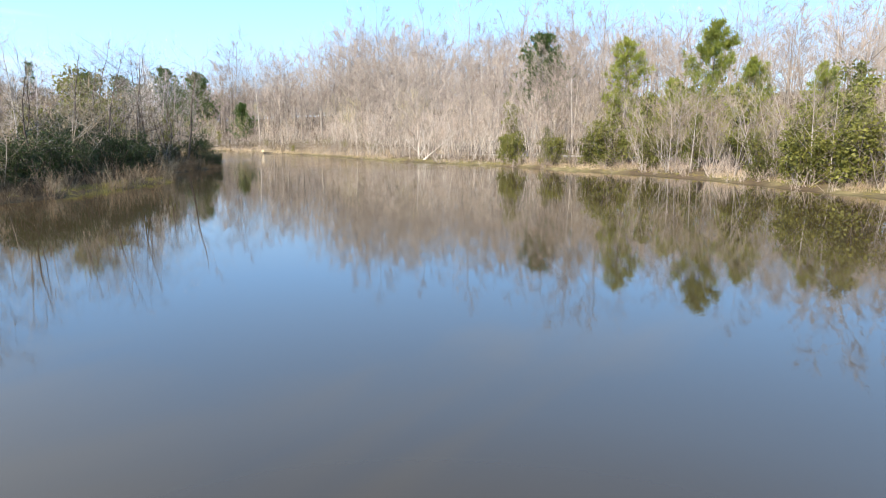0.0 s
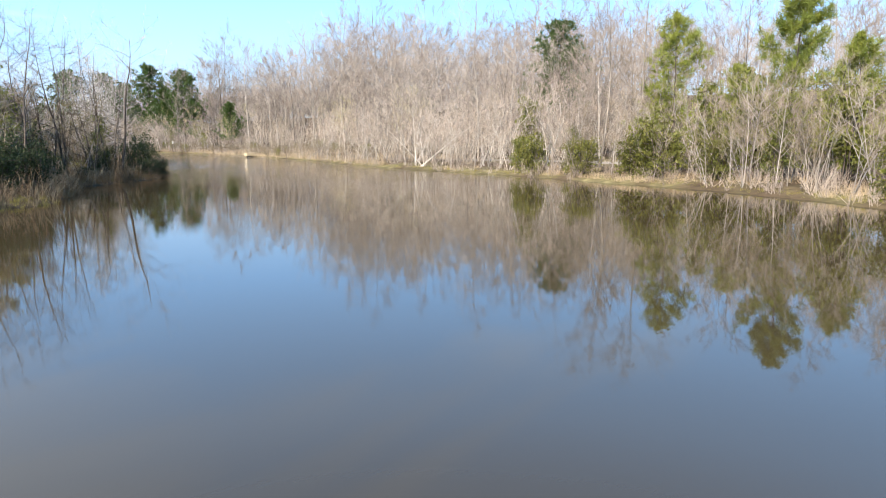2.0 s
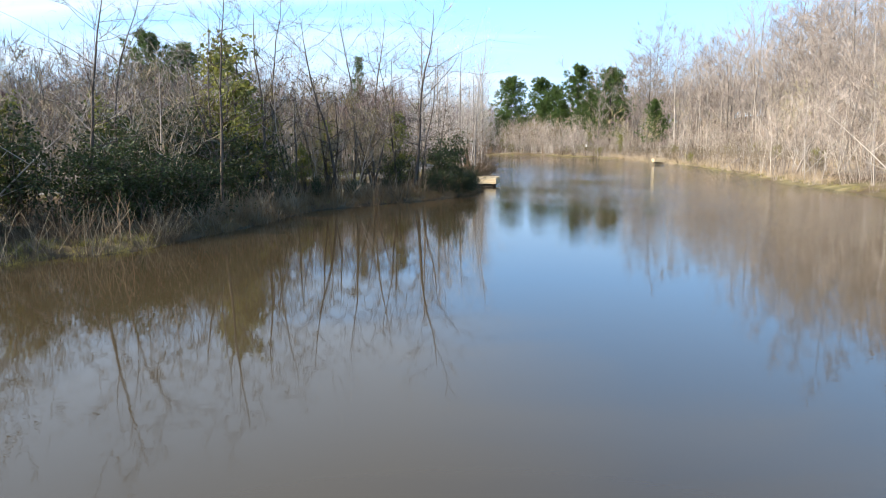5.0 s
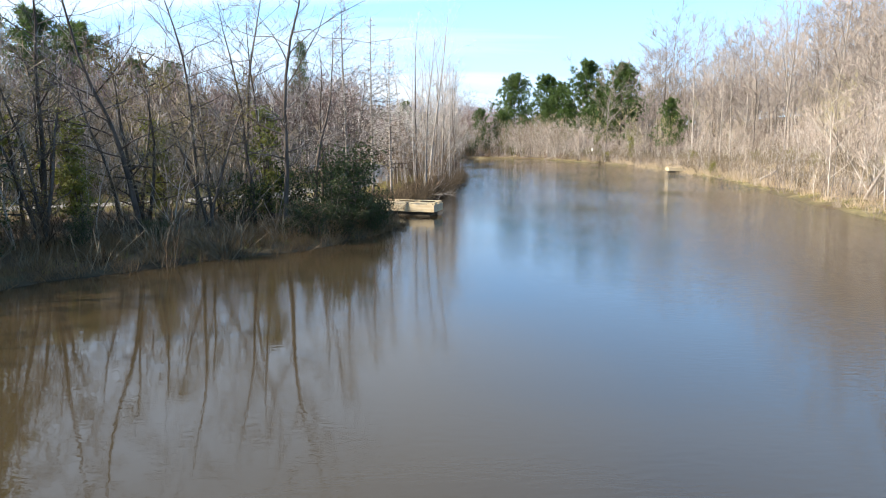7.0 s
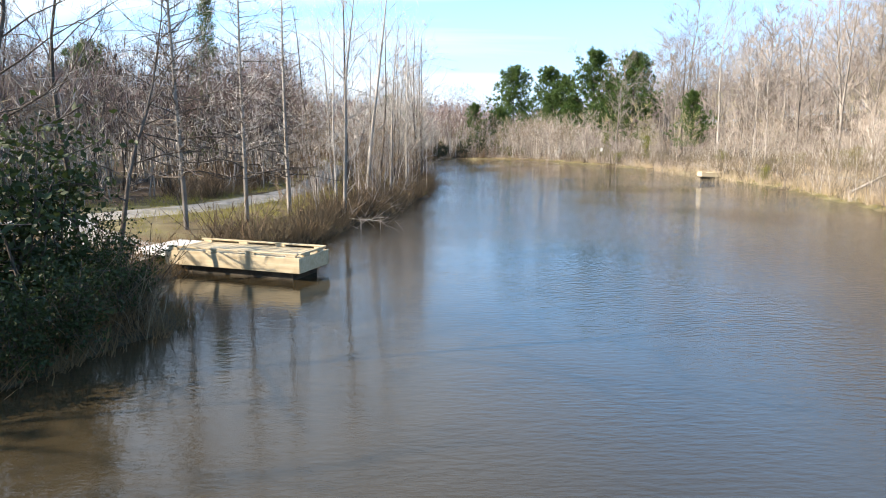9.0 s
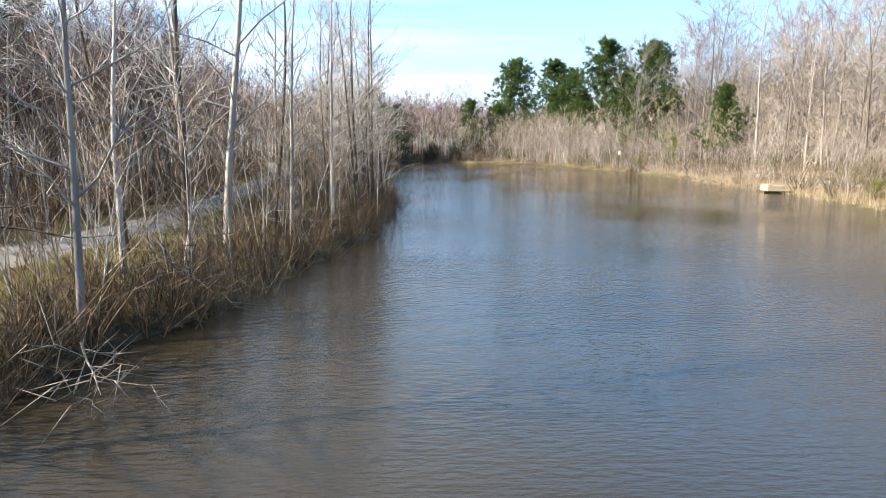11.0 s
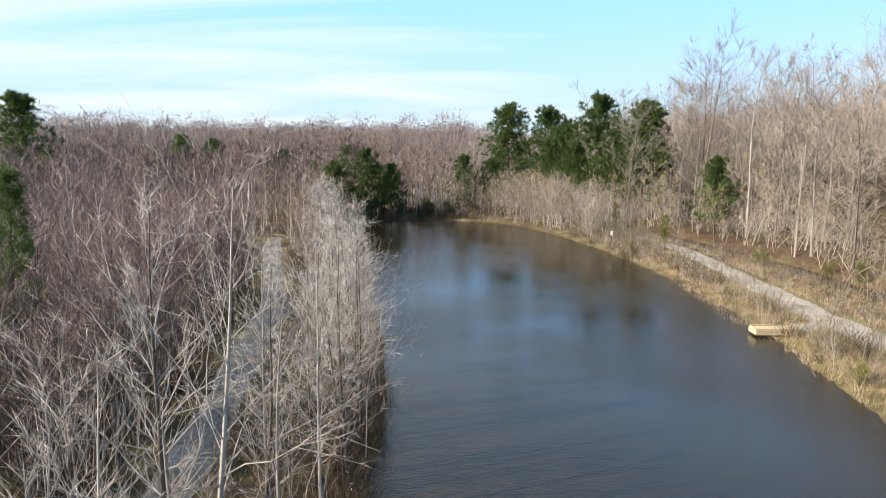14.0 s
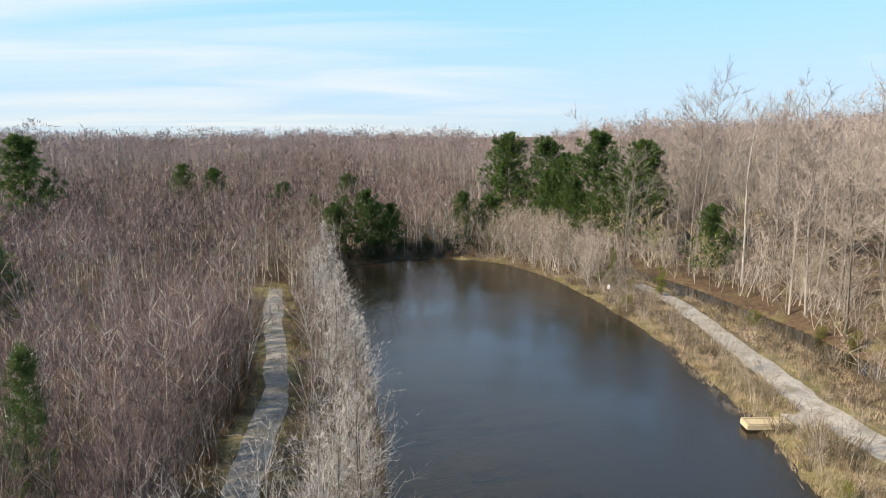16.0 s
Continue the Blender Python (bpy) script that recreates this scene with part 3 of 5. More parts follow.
def grow(seed, tall, girth, first=0.35, boughs=22, reach=0.26, rise=0.6, lift=0.10, forks=4, twigs=5, twig_long=0.9, twig_wide=0.012, sides=3, wander=0.035,
         stems=1, cone=False, flat=0, lean=0.0, low_twigs=0, top_twigs=2.0, thick=0.42, splay=0.13, loose=0.8, joints=9, bends=4):
    """A bare broad-leaved tree. Returns the trunk and the crown, each as vertices and triangles.
    flat: 0 round twigs, 1 twigs as blades and 2 thin boughs as blades too, for trees far off."""
    rs = np.random.RandomState(seed)
    solid = {"trunk": ([], [], [], []), "bough": ([], [], [], [])}
    thin = {"twig": ([], [], []), "fork": ([], [], [])}

    def add(kind, pts, r_low, r_high):
        n = len(pts) - 1
        r = r_low + (r_high - r_low) * np.arange(n + 1) / n
        for i in range(n):
            for lst, val in zip(solid[kind], (pts[i], pts[i + 1], r[i], r[i + 1])):
                lst.append(val)

    def blade(kind, p, d, long):
        for lst, val in zip(thin[kind], (p, d, long)):
            lst.append(val)

    def twiggy(pts, count, long):
        for _ in range(count):
            s = rs.uniform(0.1, 1.0) * (len(pts) - 1)
            i = min(int(s), len(pts) - 2)
            along = unit(pts[i + 1] - pts[i])
            blade("twig", pts[i] + (pts[i + 1] - pts[i]) * (s - i), unit(along * 0.7 + unit(rs.normal(size=3)) * (loose + 0.05) + np.array([0, 0, 0.22])), long * rs.uniform(0.45, 1.35))

    for st in range(stems):
        out = np.array([rs.normal() * splay * (stems > 1) + lean, rs.normal() * splay * (stems > 1), 1.0])
        h = tall * (1.0 if st == 0 else rs.uniform(0.6, 0.95))
        g = girth * (1.0 if st == 0 else rs.uniform(0.5, 0.8))
        base = np.array([0, 0, -0.25]) + (np.array([rs.normal(), rs.normal(), 0]) * girth * 1.5 if st else 0)
        spine = limb(rs, base, out, h, joints, wander, 0.05)
        add("trunk", spine, g, g * 0.10)
        n = max(2, int(boughs / stems))
        for b in range(n):
            s = first + (0.98 - first) * (b + rs.uniform(0, 1)) / n
            i = min(int(s * joints), joints - 1)
            p = spine[i] + (spine[i + 1] - spine[i]) * (s * joints - i)
            az = b * 2.4 + rs.uniform(-0.5, 0.5)
            rel = (s - first) / (1 - first)
            size = reach * h * ((1.05 - rel) if cone else (0.35 + 0.75 * math.sin(math.pi * min(1.0, rel * 0.85 + 0.12)))) * rs.uniform(0.55, 1.25)
            line = limb(rs, p, (math.cos(az), math.sin(az), rise * (0.6 + 0.9 * rel)), size, bends, 0.17, lift)
            r = g * (1 - 0.85 * s) * thick
            if flat > 1:
                blade("fork", p, unit(line[-1] - p), size)
            else:
                add("bough", line, r, r * 0.25)
            twiggy(line, twigs, twig_long)
            for k in range(forks):
                j = rs.randint(1, bends + 1)
                d = unit(unit(line[j] - line[j - 1]) + unit(rs.normal(size=3)) * loose + np.array([0, 0, 0.15 + 0.3 * (0.8 - loose)]))
                sub = limb(rs, line[j - 1] + (line[j] - line[j - 1]) * rs.uniform(0, 1), d, size * rs.uniform(0.35, 0.7), max(1, bends // 2), 0.15, lift)
                if flat:
                    blade("fork", sub[0], d, np.linalg.norm(sub[-1] - sub[0]))
                else:
                    add("bough", sub, r * 0.45, r * 0.15)
                twiggy(sub, twigs, twig_long)
        twiggy(spine[joints // 2:], int(twigs * top_twigs), twig_long)
        if low_twigs:
            twiggy(spine[:joints // 2 + 2], low_twigs, twig_long * 0.8)
    trunk = prisms(*solid["trunk"], 6 if sides > 3 else 4 if joints > 1 else 3)
    wood = []
    if solid["bough"][0]:
        wood.append(prisms(*solid["bough"], sides))
    if thin["fork"][0]:
        p, d, long = (np.array(q) for q in thin["fork"])
        wood.append(blades(p, d, long, twig_wide * 2.0, rs))
    p, d, long = (np.array(q) for q in thin["twig"])
    return trunk, merge(wood), (blades(p, d, long, twig_wide * 1.7, rs) if flat else prisms(p, p + d * long[:, None], twig_wide, 0, 3))


def grow_crown(seed, tall, girth, base=0.4, wide=2.2, limbs=9, forks=4, twigs=6, twig_long=0.8, twig_wide=0.012, stems=1, splay=0.2, joints=3, wander=0.05, steep=1.2, thick=0.5, fine=False, loose=0.7, fork_wide=0.03):
    """A bare tree with a rounded crown: limbs that reach for the crown's outline, forks on them and a haze of twigs.
    Returns trunk, branches and twigs, each as vertices and triangles."""
    rs = np.random.RandomState(seed)
    stem = []
    b0, b1, ba, bb = [], [], [], []
    e0, e1, ea = [], [], []
    fp, fd, fl, tp, td, tl = [], [], [], [], [], []
    for st in range(stems):
        h = tall * (1.0 if st == 0 else rs.uniform(0.6, 0.95))
        g = girth * (1.0 if st == 0 else rs.uniform(0.55, 0.85))
        foot = np.array([rs.normal() * girth * 1.5 * (st > 0), rs.normal() * girth * 1.5 * (st > 0), -0.2])
        spine = limb(rs, foot, (rs.normal() * splay * (stems > 1), rs.normal() * splay * (stems > 1), 1.0), h * 0.88, joints, wander, 0.04)
        r = g * (1 - 0.85 * np.arange(joints + 1) / joints)
        stem.append(tube(spine, r, 5 if fine else 3))
        heights = spine[:, 2]
        centre = np.array([spine[-2][0], spine[-2][1], h * (1 + base) / 2])
        half, w = h * (1 - base) / 2, wide * rs.uniform(0.8, 1.15) * (1.0 if st == 0 else 0.75)
        n = max(3, int(limbs / stems)) if stems > 1 else limbs
        for i in range(n):
            rel = (i + rs.uniform(0, 1)) / n
            up = -0.65 + 1.6 * rel
            az = i * 2.4 + rs.uniform(-0.6, 0.6)
            rad = w * 0.75 * math.sqrt(max(0.05, 1 - min(0.95, up * up * 0.95))) * rs.uniform(0.55, 1.1)
            goal = centre + np.array([math.cos(az) * rad, math.sin(az) * rad, half * up * rs.uniform(0.85, 1.0)])
            z = min(max(goal[2] - rad * steep * rs.uniform(0.8, 1.4), base * h * 0.55), h * 0.84)
            p = np.array([np.interp(z, heights, spine[:, k]) for k in range(3)])
            out = unit(np.array([math.cos(az), math.sin(az), 0.0]))
            reach = np.linalg.norm(goal - p)
            mid = (p + goal) / 2 + out * reach * 0.10 + rs.normal(size=3) * reach * 0.05
            rr = max(g * (1 - 0.8 * z / h) * thick, fork_wide * 0.6)
            b0.append(p); b1.append(mid); ba.append(rr); bb.append(rr * 0.6)
            e0.append(mid); e1.append(goal); ea.append(rr * 0.6)
            for _ in range(forks):
                u = rs.uniform(0.25, 1.0)
                q = p + (mid - p) * u * 2 if u < 0.5 else mid + (goal - mid) * (u * 2 - 1)
                d = unit(unit(goal - mid) * 0.8 + unit(rs.normal(size=3)) * loose + out * 0.2 + np.array([0, 0, 0.3]))
                long = (0.35 * reach + 0.22 * w) * rs.uniform(0.5, 1.2)
                fp.append(q); fd.append(d); fl.append(long)
                for _ in range(twigs):
                    tp.append(q + d * long * rs.uniform(0.15, 0.95))
                    td.append(unit(d * 0.8 + unit(rs.normal(size=3)) * loose + np.array([0, 0, 0.25])))
                    tl.append(twig_long * rs.uniform(0.5, 1.35))
    trunk = merge(stem)
    wood = [prisms(b0, b1, ba, bb, 4 if fine else 3), prisms(e0, e1, ea, 0, 3)]
    fp, fd, fl, tp, td, tl = (np.array(q) for q in (fp, fd, fl, tp, td, tl))
    spray = prisms(fp, fp + fd * fl[:, None], fork_wide * 0.5, 0, 3) if fine else blades(fp, fd, fl, fork_wide, rs)
    return trunk, merge(wood), merge([spray, blades(tp, td, tl, twig_wide * 1.7, rs)])


def grow_far(seed, tall, base=0.35, wide=3.4, limbs=7, twigs=34, twig_long=1.7, twig_wide=0.10):
    """A bare crown far off: a few limbs and a rounded spray of coarse twigs."""
    rs = np.random.RandomState(seed)
    centre, half = np.array([0, 0, tall * (1 + base) / 2]), tall * (1 - base) / 2
    a = unit(rs.normal(size=(limbs, 3)) + np.array([0, 0, 0.5]))
    foot = np.column_stack([np.zeros((limbs, 2)), np.full(limbs, tall * base * 0.8)])
    goal = centre + a * np.array([wide, wide, half]) * 0.75
    wood = merge([prisms([(0, 0, -0.3)], [(0, 0, tall * 0.8)], 0.13, 0, 3), blades(foot, goal - foot, np.linalg.norm(goal - foot, axis=1), 0.13, rs)])
    d = unit(rs.normal(size=(twigs, 3)) + np.array([0, 0, 0.35]))
    p = centre + d * np.array([wide, wide, half]) * rs.uniform(0.35, 0.85, twigs)[:, None]
    return prisms([(0, 0, -0.3)], [(0, 0, tall * 0.5)], 0.10, 0, 3), wood, blades(p, unit(d * 0.8 + rs.normal(size=d.shape) * 0.45), twig_long * rs.uniform(0.6, 1.3, twigs), twig_wide, rs)


def two_tone(wood, twigs):
    """One mesh of branches (material 0) and twigs (material 1)."""
    v, f = merge([wood, twigs])
    return v, f, np.repeat([0, 1], [len(wood[1]), len(twigs[1])])


def grow_pine(seed, tall, girth, first=0.35, whorls=14, reach=0.2, tuft=26, needle=0.32, wide=0.03, droop=0.15, per=5, tufts=5):
    """A pine: a straight trunk with whorls of boughs that carry tufts of needles."""
    rs = np.random.RandomState(seed)
    spine = limb(rs, (0, 0, -0.2), (0, 0, 1), tall, 9, 0.015, 0.02)
    r = girth * (1 - 0.9 * np.arange(10) / 9)
    trunk = prisms(spine[:-1], spine[1:], r[:-1], r[1:], 6)
    b0, b1, rr, cs, ds = [], [], [], [], []
    for k in range(whorls):
        s = first + (0.97 - first) * k / (whorls - 1)
        i = min(int(s * 9), 8)
        p = spine[i] + (spine[i + 1] - spine[i]) * (s * 9 - i)
        rel = (s - first) / (1 - first)
        for b in range(per):
            if rs.uniform() < 0.18:
                continue
            az = k * 1.3 + b * 6.28 / per + rs.uniform(-0.4, 0.4)
            size = reach * tall * (0.80 + 0.25 * rel - 0.95 * rel * rel) * rs.uniform(0.6, 1.25) + 0.3
            line = limb(rs, p, (math.cos(az), math.sin(az), 0.35 - droop + 0.8 * rel), size, 4, 0.14, 0.07)
            for j in range(4):
                b0.append(line[j]); b1.append(line[j + 1]); rr.append(girth * 0.16 * (1 - 0.2 * j) * (1 - 0.6 * rel))
            for _ in range(tufts):
                j = rs.randint(1, 4)
                c = line[j] + (line[j + 1] - line[j]) * rs.uniform(0, 1) + rs.normal(size=3) * size * 0.10
                cs.append(c)
                ds.append(unit(unit(line[j + 1] - line[j]) + np.array([0, 0, 0.35]) + rs.normal(size=3) * 0.4))
            cs.append(line[4]); ds.append(unit(line[4] - line[3]))
    cs.append(spine[-1]); ds.append(np.array([0, 0, 1.0]))
    limbs = prisms(b0, b1, rr, np.array(rr) * 0.7, 3)
    cs, ds = np.repeat(np.array(cs), tuft, 0), np.repeat(np.array(ds), tuft, 0)
    d = unit(ds * 0.75 + unit(rs.normal(size=cs.shape)) * 0.9)
    return trunk, limbs, blades(cs + rs.normal(size=cs.shape) * 0.10, d, needle * rs.uniform(0.7, 1.3, len(cs)), wide, rs)


def grow_evergreen(seed, tall, spread, count=2600, leaf=0.10, stems=5, cone=0.0):
    """A dense evergreen shrub or cedar: several stems, boughs, and leaves in uneven clumps."""
    rs = np.random.RandomState(seed)
    s0, s1, sr, hubs = [], [], [], []
    for k in range(stems):
        az = k * 2.4
        line = limb(rs, (rs.normal() * 0.15, rs.normal() * 0.15, -0.2), (math.cos(az) * 0.35 * (1 - cone), math.sin(az) * 0.35 * (1 - cone), 1), tall * rs.uniform(0.7, 0.98), 5, 0.09, 0.05)
        for j in range(5):
            s0.append(line[j]); s1.append(line[j + 1]); sr.append(0.05 * tall / 4 * (1 - 0.17 * j))
        for b in range(10):
            s = rs.uniform(0.12, 1.0)
            j = min(int(s * 5), 4)
            p = line[j] + (line[j + 1] - line[j]) * (s * 5 - j)
            a2 = rs.uniform(0, 6.28)
            size = spread * (1.05 - 0.75 * s if cone else 0.95 - 0.5 * s) * rs.uniform(0.45, 1.1)
            br = limb(rs, p, (math.cos(a2), math.sin(a2), rs.uniform(-0.1, 0.6)), size, 3, 0.2, 0.02)
            for q in range(3):
                s0.append(br[q]); s1.append(br[q + 1]); sr.append(0.016 * tall / 4)
                hubs.append((br[q] + br[q + 1]) / 2 + rs.normal(size=3) * 0.12)
            hubs.append(br[3])
        hubs.append(line[5])
    hubs = np.array(hubs)
    clump = rs.uniform(0.35, 1.5, len(hubs))
    pick = rs.choice(len(hubs), count, p=clump / clump.sum())
    c = hubs[pick] + rs.normal(size=(count, 3)) * (0.13 + 0.05 * spread) * np.array([1, 1, 0.8])
    c[:, 2] = np.maximum(c[:, 2], 0.05)
    return prisms(s0, s1, sr, np.array(sr) * 0.8, 3), leaves(c, leaf * rs.uniform(0.6, 1.4, count), rs)


def grow_brush(seed, tall, stems=26, wide=0.012, twigs=6, lean=0.55):
    """A thicket of thin bare stems."""
    rs = np.random.RandomState(seed)
    a, b, r, tp, td, tl = [], [], [], [], [], []
    for _ in range(stems):
        az, h = rs.uniform(0, 6.28), tall * rs.uniform(0.45, 1.1)
        tilt = rs.uniform(0.05, lean)
        line = limb(rs, (rs.normal() * 0.25, rs.normal() * 0.25, -0.1), (math.cos(az) * tilt, math.sin(az) * tilt, 1), h, 2, 0.12, -0.04)
        for j in range(2):
            a.append(line[j]); b.append(line[j + 1]); r.append(wide * (1.2 - 0.3 * j))
        for _ in range(twigs):
            j = rs.randint(0, 2)
            tp.append(line[j] + (line[j + 1] - line[j]) * rs.uniform(0, 1))
            td.append(unit(unit(line[j + 1] - line[j]) + unit(rs.normal(size=3)) * 0.8))
            tl.append(h * rs.uniform(0.12, 0.35))
    tp, td, tl = np.array(tp), np.array(td), np.array(tl)
    return merge([prisms(a, b, r, np.array(r) * 0.75, 3), blades(tp, td, tl, wide * 1.4, rs)])


def grow_tuft(seed, tall, count, spread, wide):
    rs = np.random.RandomState(seed)
    p = np.column_stack([rs.normal(size=(count, 2)) * spread, np.full(count, -0.03)])
    d = np.column_stack([rs.normal(size=(count, 2)) * 0.45, np.ones(count)])
    return blades(p, d, tall * rs.uniform(0.5, 1.2, count), wide, rs)


def scatter(name, shapes, xy, size, seed, material, label, category, sink=0.0, uneven=1.0, lean=0.08):
    """Many alike plants nobody could count, joined into one object of stuff."""
    rs = np.random.RandomState(seed)
    z = lie(xy)[0] - sink
    kind = rs.randint(0, len(shapes), len(xy))
    turn = rs.uniform(0, 2 * np.pi, len(xy))
    vs, fs, tint, o = [], [], [], 0
    tone = []
    for k, (v, f, *two) in enumerate(shapes):
        who = np.where(kind == k)[0]
        if not len(who):
            continue
        c, s = np.cos(turn[who])[:, None], np.sin(turn[who])[:, None]
        q = size[who][:, None]
        over = rs.normal(size=(2, len(who), 1)) * lean
        out = np.stack([(v[None, :, 0] * c - v[None, :, 1] * s + v[None, :, 2] * over[0]) * q + xy[who, 0][:, None],
                        (v[None, :, 0] * s + v[None, :, 1] * c + v[None, :, 2] * over[1]) * q + xy[who, 1][:, None],
                        v[None, :, 2] * q + z[who][:, None]], -1)
        vs.append(out.reshape(-1, 3))
        tone.append(np.tile(two[0] if two else np.zeros(len(f), int), len(who)))
        tint.append(np.repeat(rs.uniform(-0.45, 0.45, len(who)) * uneven, len(v)))
        fs.append((f[None] + (np.arange(len(who)) * len(v))[:, None, None]).reshape(-1, 3) + o)
        o += len(who) * len(v)
    mats = material if isinstance(material, tuple) else (material,)
    me = mesh_of(name, np.concatenate(vs), np.concatenate(fs), mats[0])
    for extra in mats[1:]:
        me.materials.append(extra)
    me.polygons.foreach_set("material_index", np.concatenate(tone).astype(np.int32))
    me.attributes.new("tint", "FLOAT", "POINT").data.foreach_set("value", np.concatenate(tint).astype(np.float32) + 0.25)
    return tagged(new(name, me), label, category, kind="stuff")


def spots(n, box, rs, keep, gap=0.0):
    """Up to n random places in a box (x0, y0, x1, y1) that keep() accepts, no two nearer than gap."""
    got = np.empty((0, 2))
    cells = {}
    for _ in range(14):
        c = np.column_stack([rs.uniform(box[0], box[2], n * 2), rs.uniform(box[1], box[3], n * 2)])
        c = c[keep(c)]
        if gap:
            ok = []
            for p in c:
                key = (int(p[0] // gap), int(p[1] // gap))
                if all(np.hypot(*(p - q)) >= gap for i in (-1, 0, 1) for j in (-1, 0, 1) for q in cells.get((key[0] + i, key[1] + j), ())):
                    cells.setdefault(key, []).append(p)
                    ok.append(p)
            c = np.array(ok).reshape(-1, 2)
        got = np.concatenate([got, c])
        if len(got) >= n:
            break
    return got[:n]


def off_paths(xy, d=1.9):
    ok = (away(xy, EAST_LINE) > d) & (away(xy, WEST_LINE) > d) & (away(xy, CREEK_LINE) > 2.6)
    for s in SPURS:
        ok &= away(xy, s) > 1.6
    return ok


def bank(q, a, b):
    """Between a and b metres from the water."""
    sd = shore_distance(q)
    return (sd > a) & (sd < b)


def glade(q):
    """The open, sunny ground round the western pier."""
    return (np.hypot(q[:, 0] + 39.5, q[:, 1] - 80) < 6.2) | (away(q, np.array([(-30.0, 77.5), (-41.0, 64.5)])) < 3.2)


def open_east(q):
    """The open strip of grass and low brush along the eastern path's northern part."""
    return (q[:, 1] > 104) & (away(q, EAST_LINE) < 7.5)


def side_of(xy):
    return 0.77 * (xy[:, 0] - 18) + 0.64 * (xy[:, 1] - 56)


def is_east(xy):
    """On the eastern bank, up to the pond's northern end."""
    return np.where(xy[:, 1] < 40, xy[:, 0] > 0, side_of(xy) > -17)

# ---- trees that stand out ----
def stand(name, label, category, parts_, group=""):
    """A prototype: an empty at the foot of the plant, its parts below it."""
    top = thing(name, label, category, group)
    for pname, (v, f, *two), mat, lab in parts_:
        mats = mat if isinstance(mat, tuple) else (mat,)
        me = mesh_of(pname, v, f, mats[0])
        for extra in mats[1:]:
            me.materials.append(extra)
        if two:
            me.polygons.foreach_set("material_index", two[0].astype(np.int32))
        part(pname, me, top, lab)
    return top


def tree_proto(seed, bark, twig, label, group, name="bare_tree", category="tree", how=grow, **kw):
    trunk, wood, twigs = how(seed, **kw)
    return stand(name, label, category, [("trunk", trunk, bark, ""), ("crown", two_tone(wood, twigs), twig if isinstance(twig, tuple) else (bark, twig), "leafless branches and twigs")], group)


def pine_proto(seed, label, needles, group="pines", **kw):
    trunk, limbs, green = grow_pine(seed, **kw)
    return stand("pine_tree", label, "pine", [("trunk", merge([trunk, limbs]), M_BARK_DARK, ""), ("crown", green, needles, "tufts of green needles")], group)


def shrub_proto(seed, label, foliage, name="evergreen_shrub", category="shrub", group="evergreen shrubs", **kw):
    wood, green = grow_evergreen(seed, **kw)
    return stand(name, label, category, [("branchwork", wood, M_BARK_DARK, ""), ("foliage", green, foliage, "")], group)


def put(proto, x, y, size=1.0, turn=0.0, used=set(), tilt=0.0, sink=0.05):
    """The prototype itself at its first place, copies at the others."""
    m = Matrix.Translation((x, y, gz(x, y) - sink)) @ pose(0, 0, 0, tilt, 0, turn) @ Matrix.Scale(size / (proto.scale.x if proto.name in used else 1.0), 4)
    if proto.name not in used:
        used.add(proto.name)
        proto.matrix_basis = m
        return proto
    return copy_thing(proto, m)


rs = np.random.RandomState(11)
TALL = [tree_proto(100 + i, M_BARK_PALE if i == 2 else M_BARK_GREY, (M_BARK_GREY, M_TWIG_HILL), "tall leafless hardwood on the wooded eastern slope", "tall hardwoods of the eastern slope", how=grow_crown,
                   tall=17.5 + i * 0.9, girth=0.125 + 0.015 * (i % 3), base=0.26 - 0.04 * (i % 3), wide=4.6 + 0.5 * (i % 2), limbs=19, forks=8, twigs=13, twig_long=0.85, twig_wide=0.013, joints=6, wander=0.06, steep=1.15, thick=0.40, fine=True, loose=0.8, fork_wide=0.032) for i in range(5)]
SLIM = [tree_proto(120 + i, M_BARK_DARK if i % 2 else M_BARK_PALE, (M_BARK_PALE, M_TWIG_PALE), "slender leafless tree at the western water's edge", "slender trees of the western bank",
                   tall=11.4 + 0.5 * (i % 3), girth=0.10, first=0.20, boughs=24, reach=0.25, rise=1.0, lift=0.05, forks=4, twigs=4, twig_long=0.5, twig_wide=0.005, bends=4, loose=0.7, thick=0.40, top_twigs=0.4, wander=0.03) for i in range(5)]
STRIP = [tree_proto(130 + i, M_BARK_DARK, (M_BARK_PALE, M_TWIG_PALE), "slender pale leafless tree between path and water", "slender trees of the western bank",
                    tall=10.4 + 0.5 * (i % 3), girth=0.085, first=0.20, boughs=22, reach=0.34, rise=0.85, lift=0.03, forks=5, twigs=4, twig_long=0.6, twig_wide=0.010, loose=0.8, cone=True, bends=3, top_twigs=0.4, flat=1, wander=0.03) for i in range(4)]
SAP = [tree_proto(140 + i, M_BARK_PALE if i % 2 else M_BARK_GREY, M_TWIG_TAN, "thin pale leafless sapling in the bank thicket", "saplings of the eastern bank", name="sapling", how=grow_crown,
                  tall=7.0 + 0.7 * (i % 3), girth=0.050, base=0.25, wide=2.1, limbs=13, forks=5, twigs=9, twig_long=0.55, twig_wide=0.006, joints=4, wander=0.09, stems=1 + i % 3, splay=0.3, steep=1.1, fork_wide=0.02) for i in range(6)]

def pine_front(q):
    """The low ground before the northern pines."""
    return ((q[:, 0] + 95) / 27) ** 2 + ((q[:, 1] - 199) / 20) ** 2 < 1


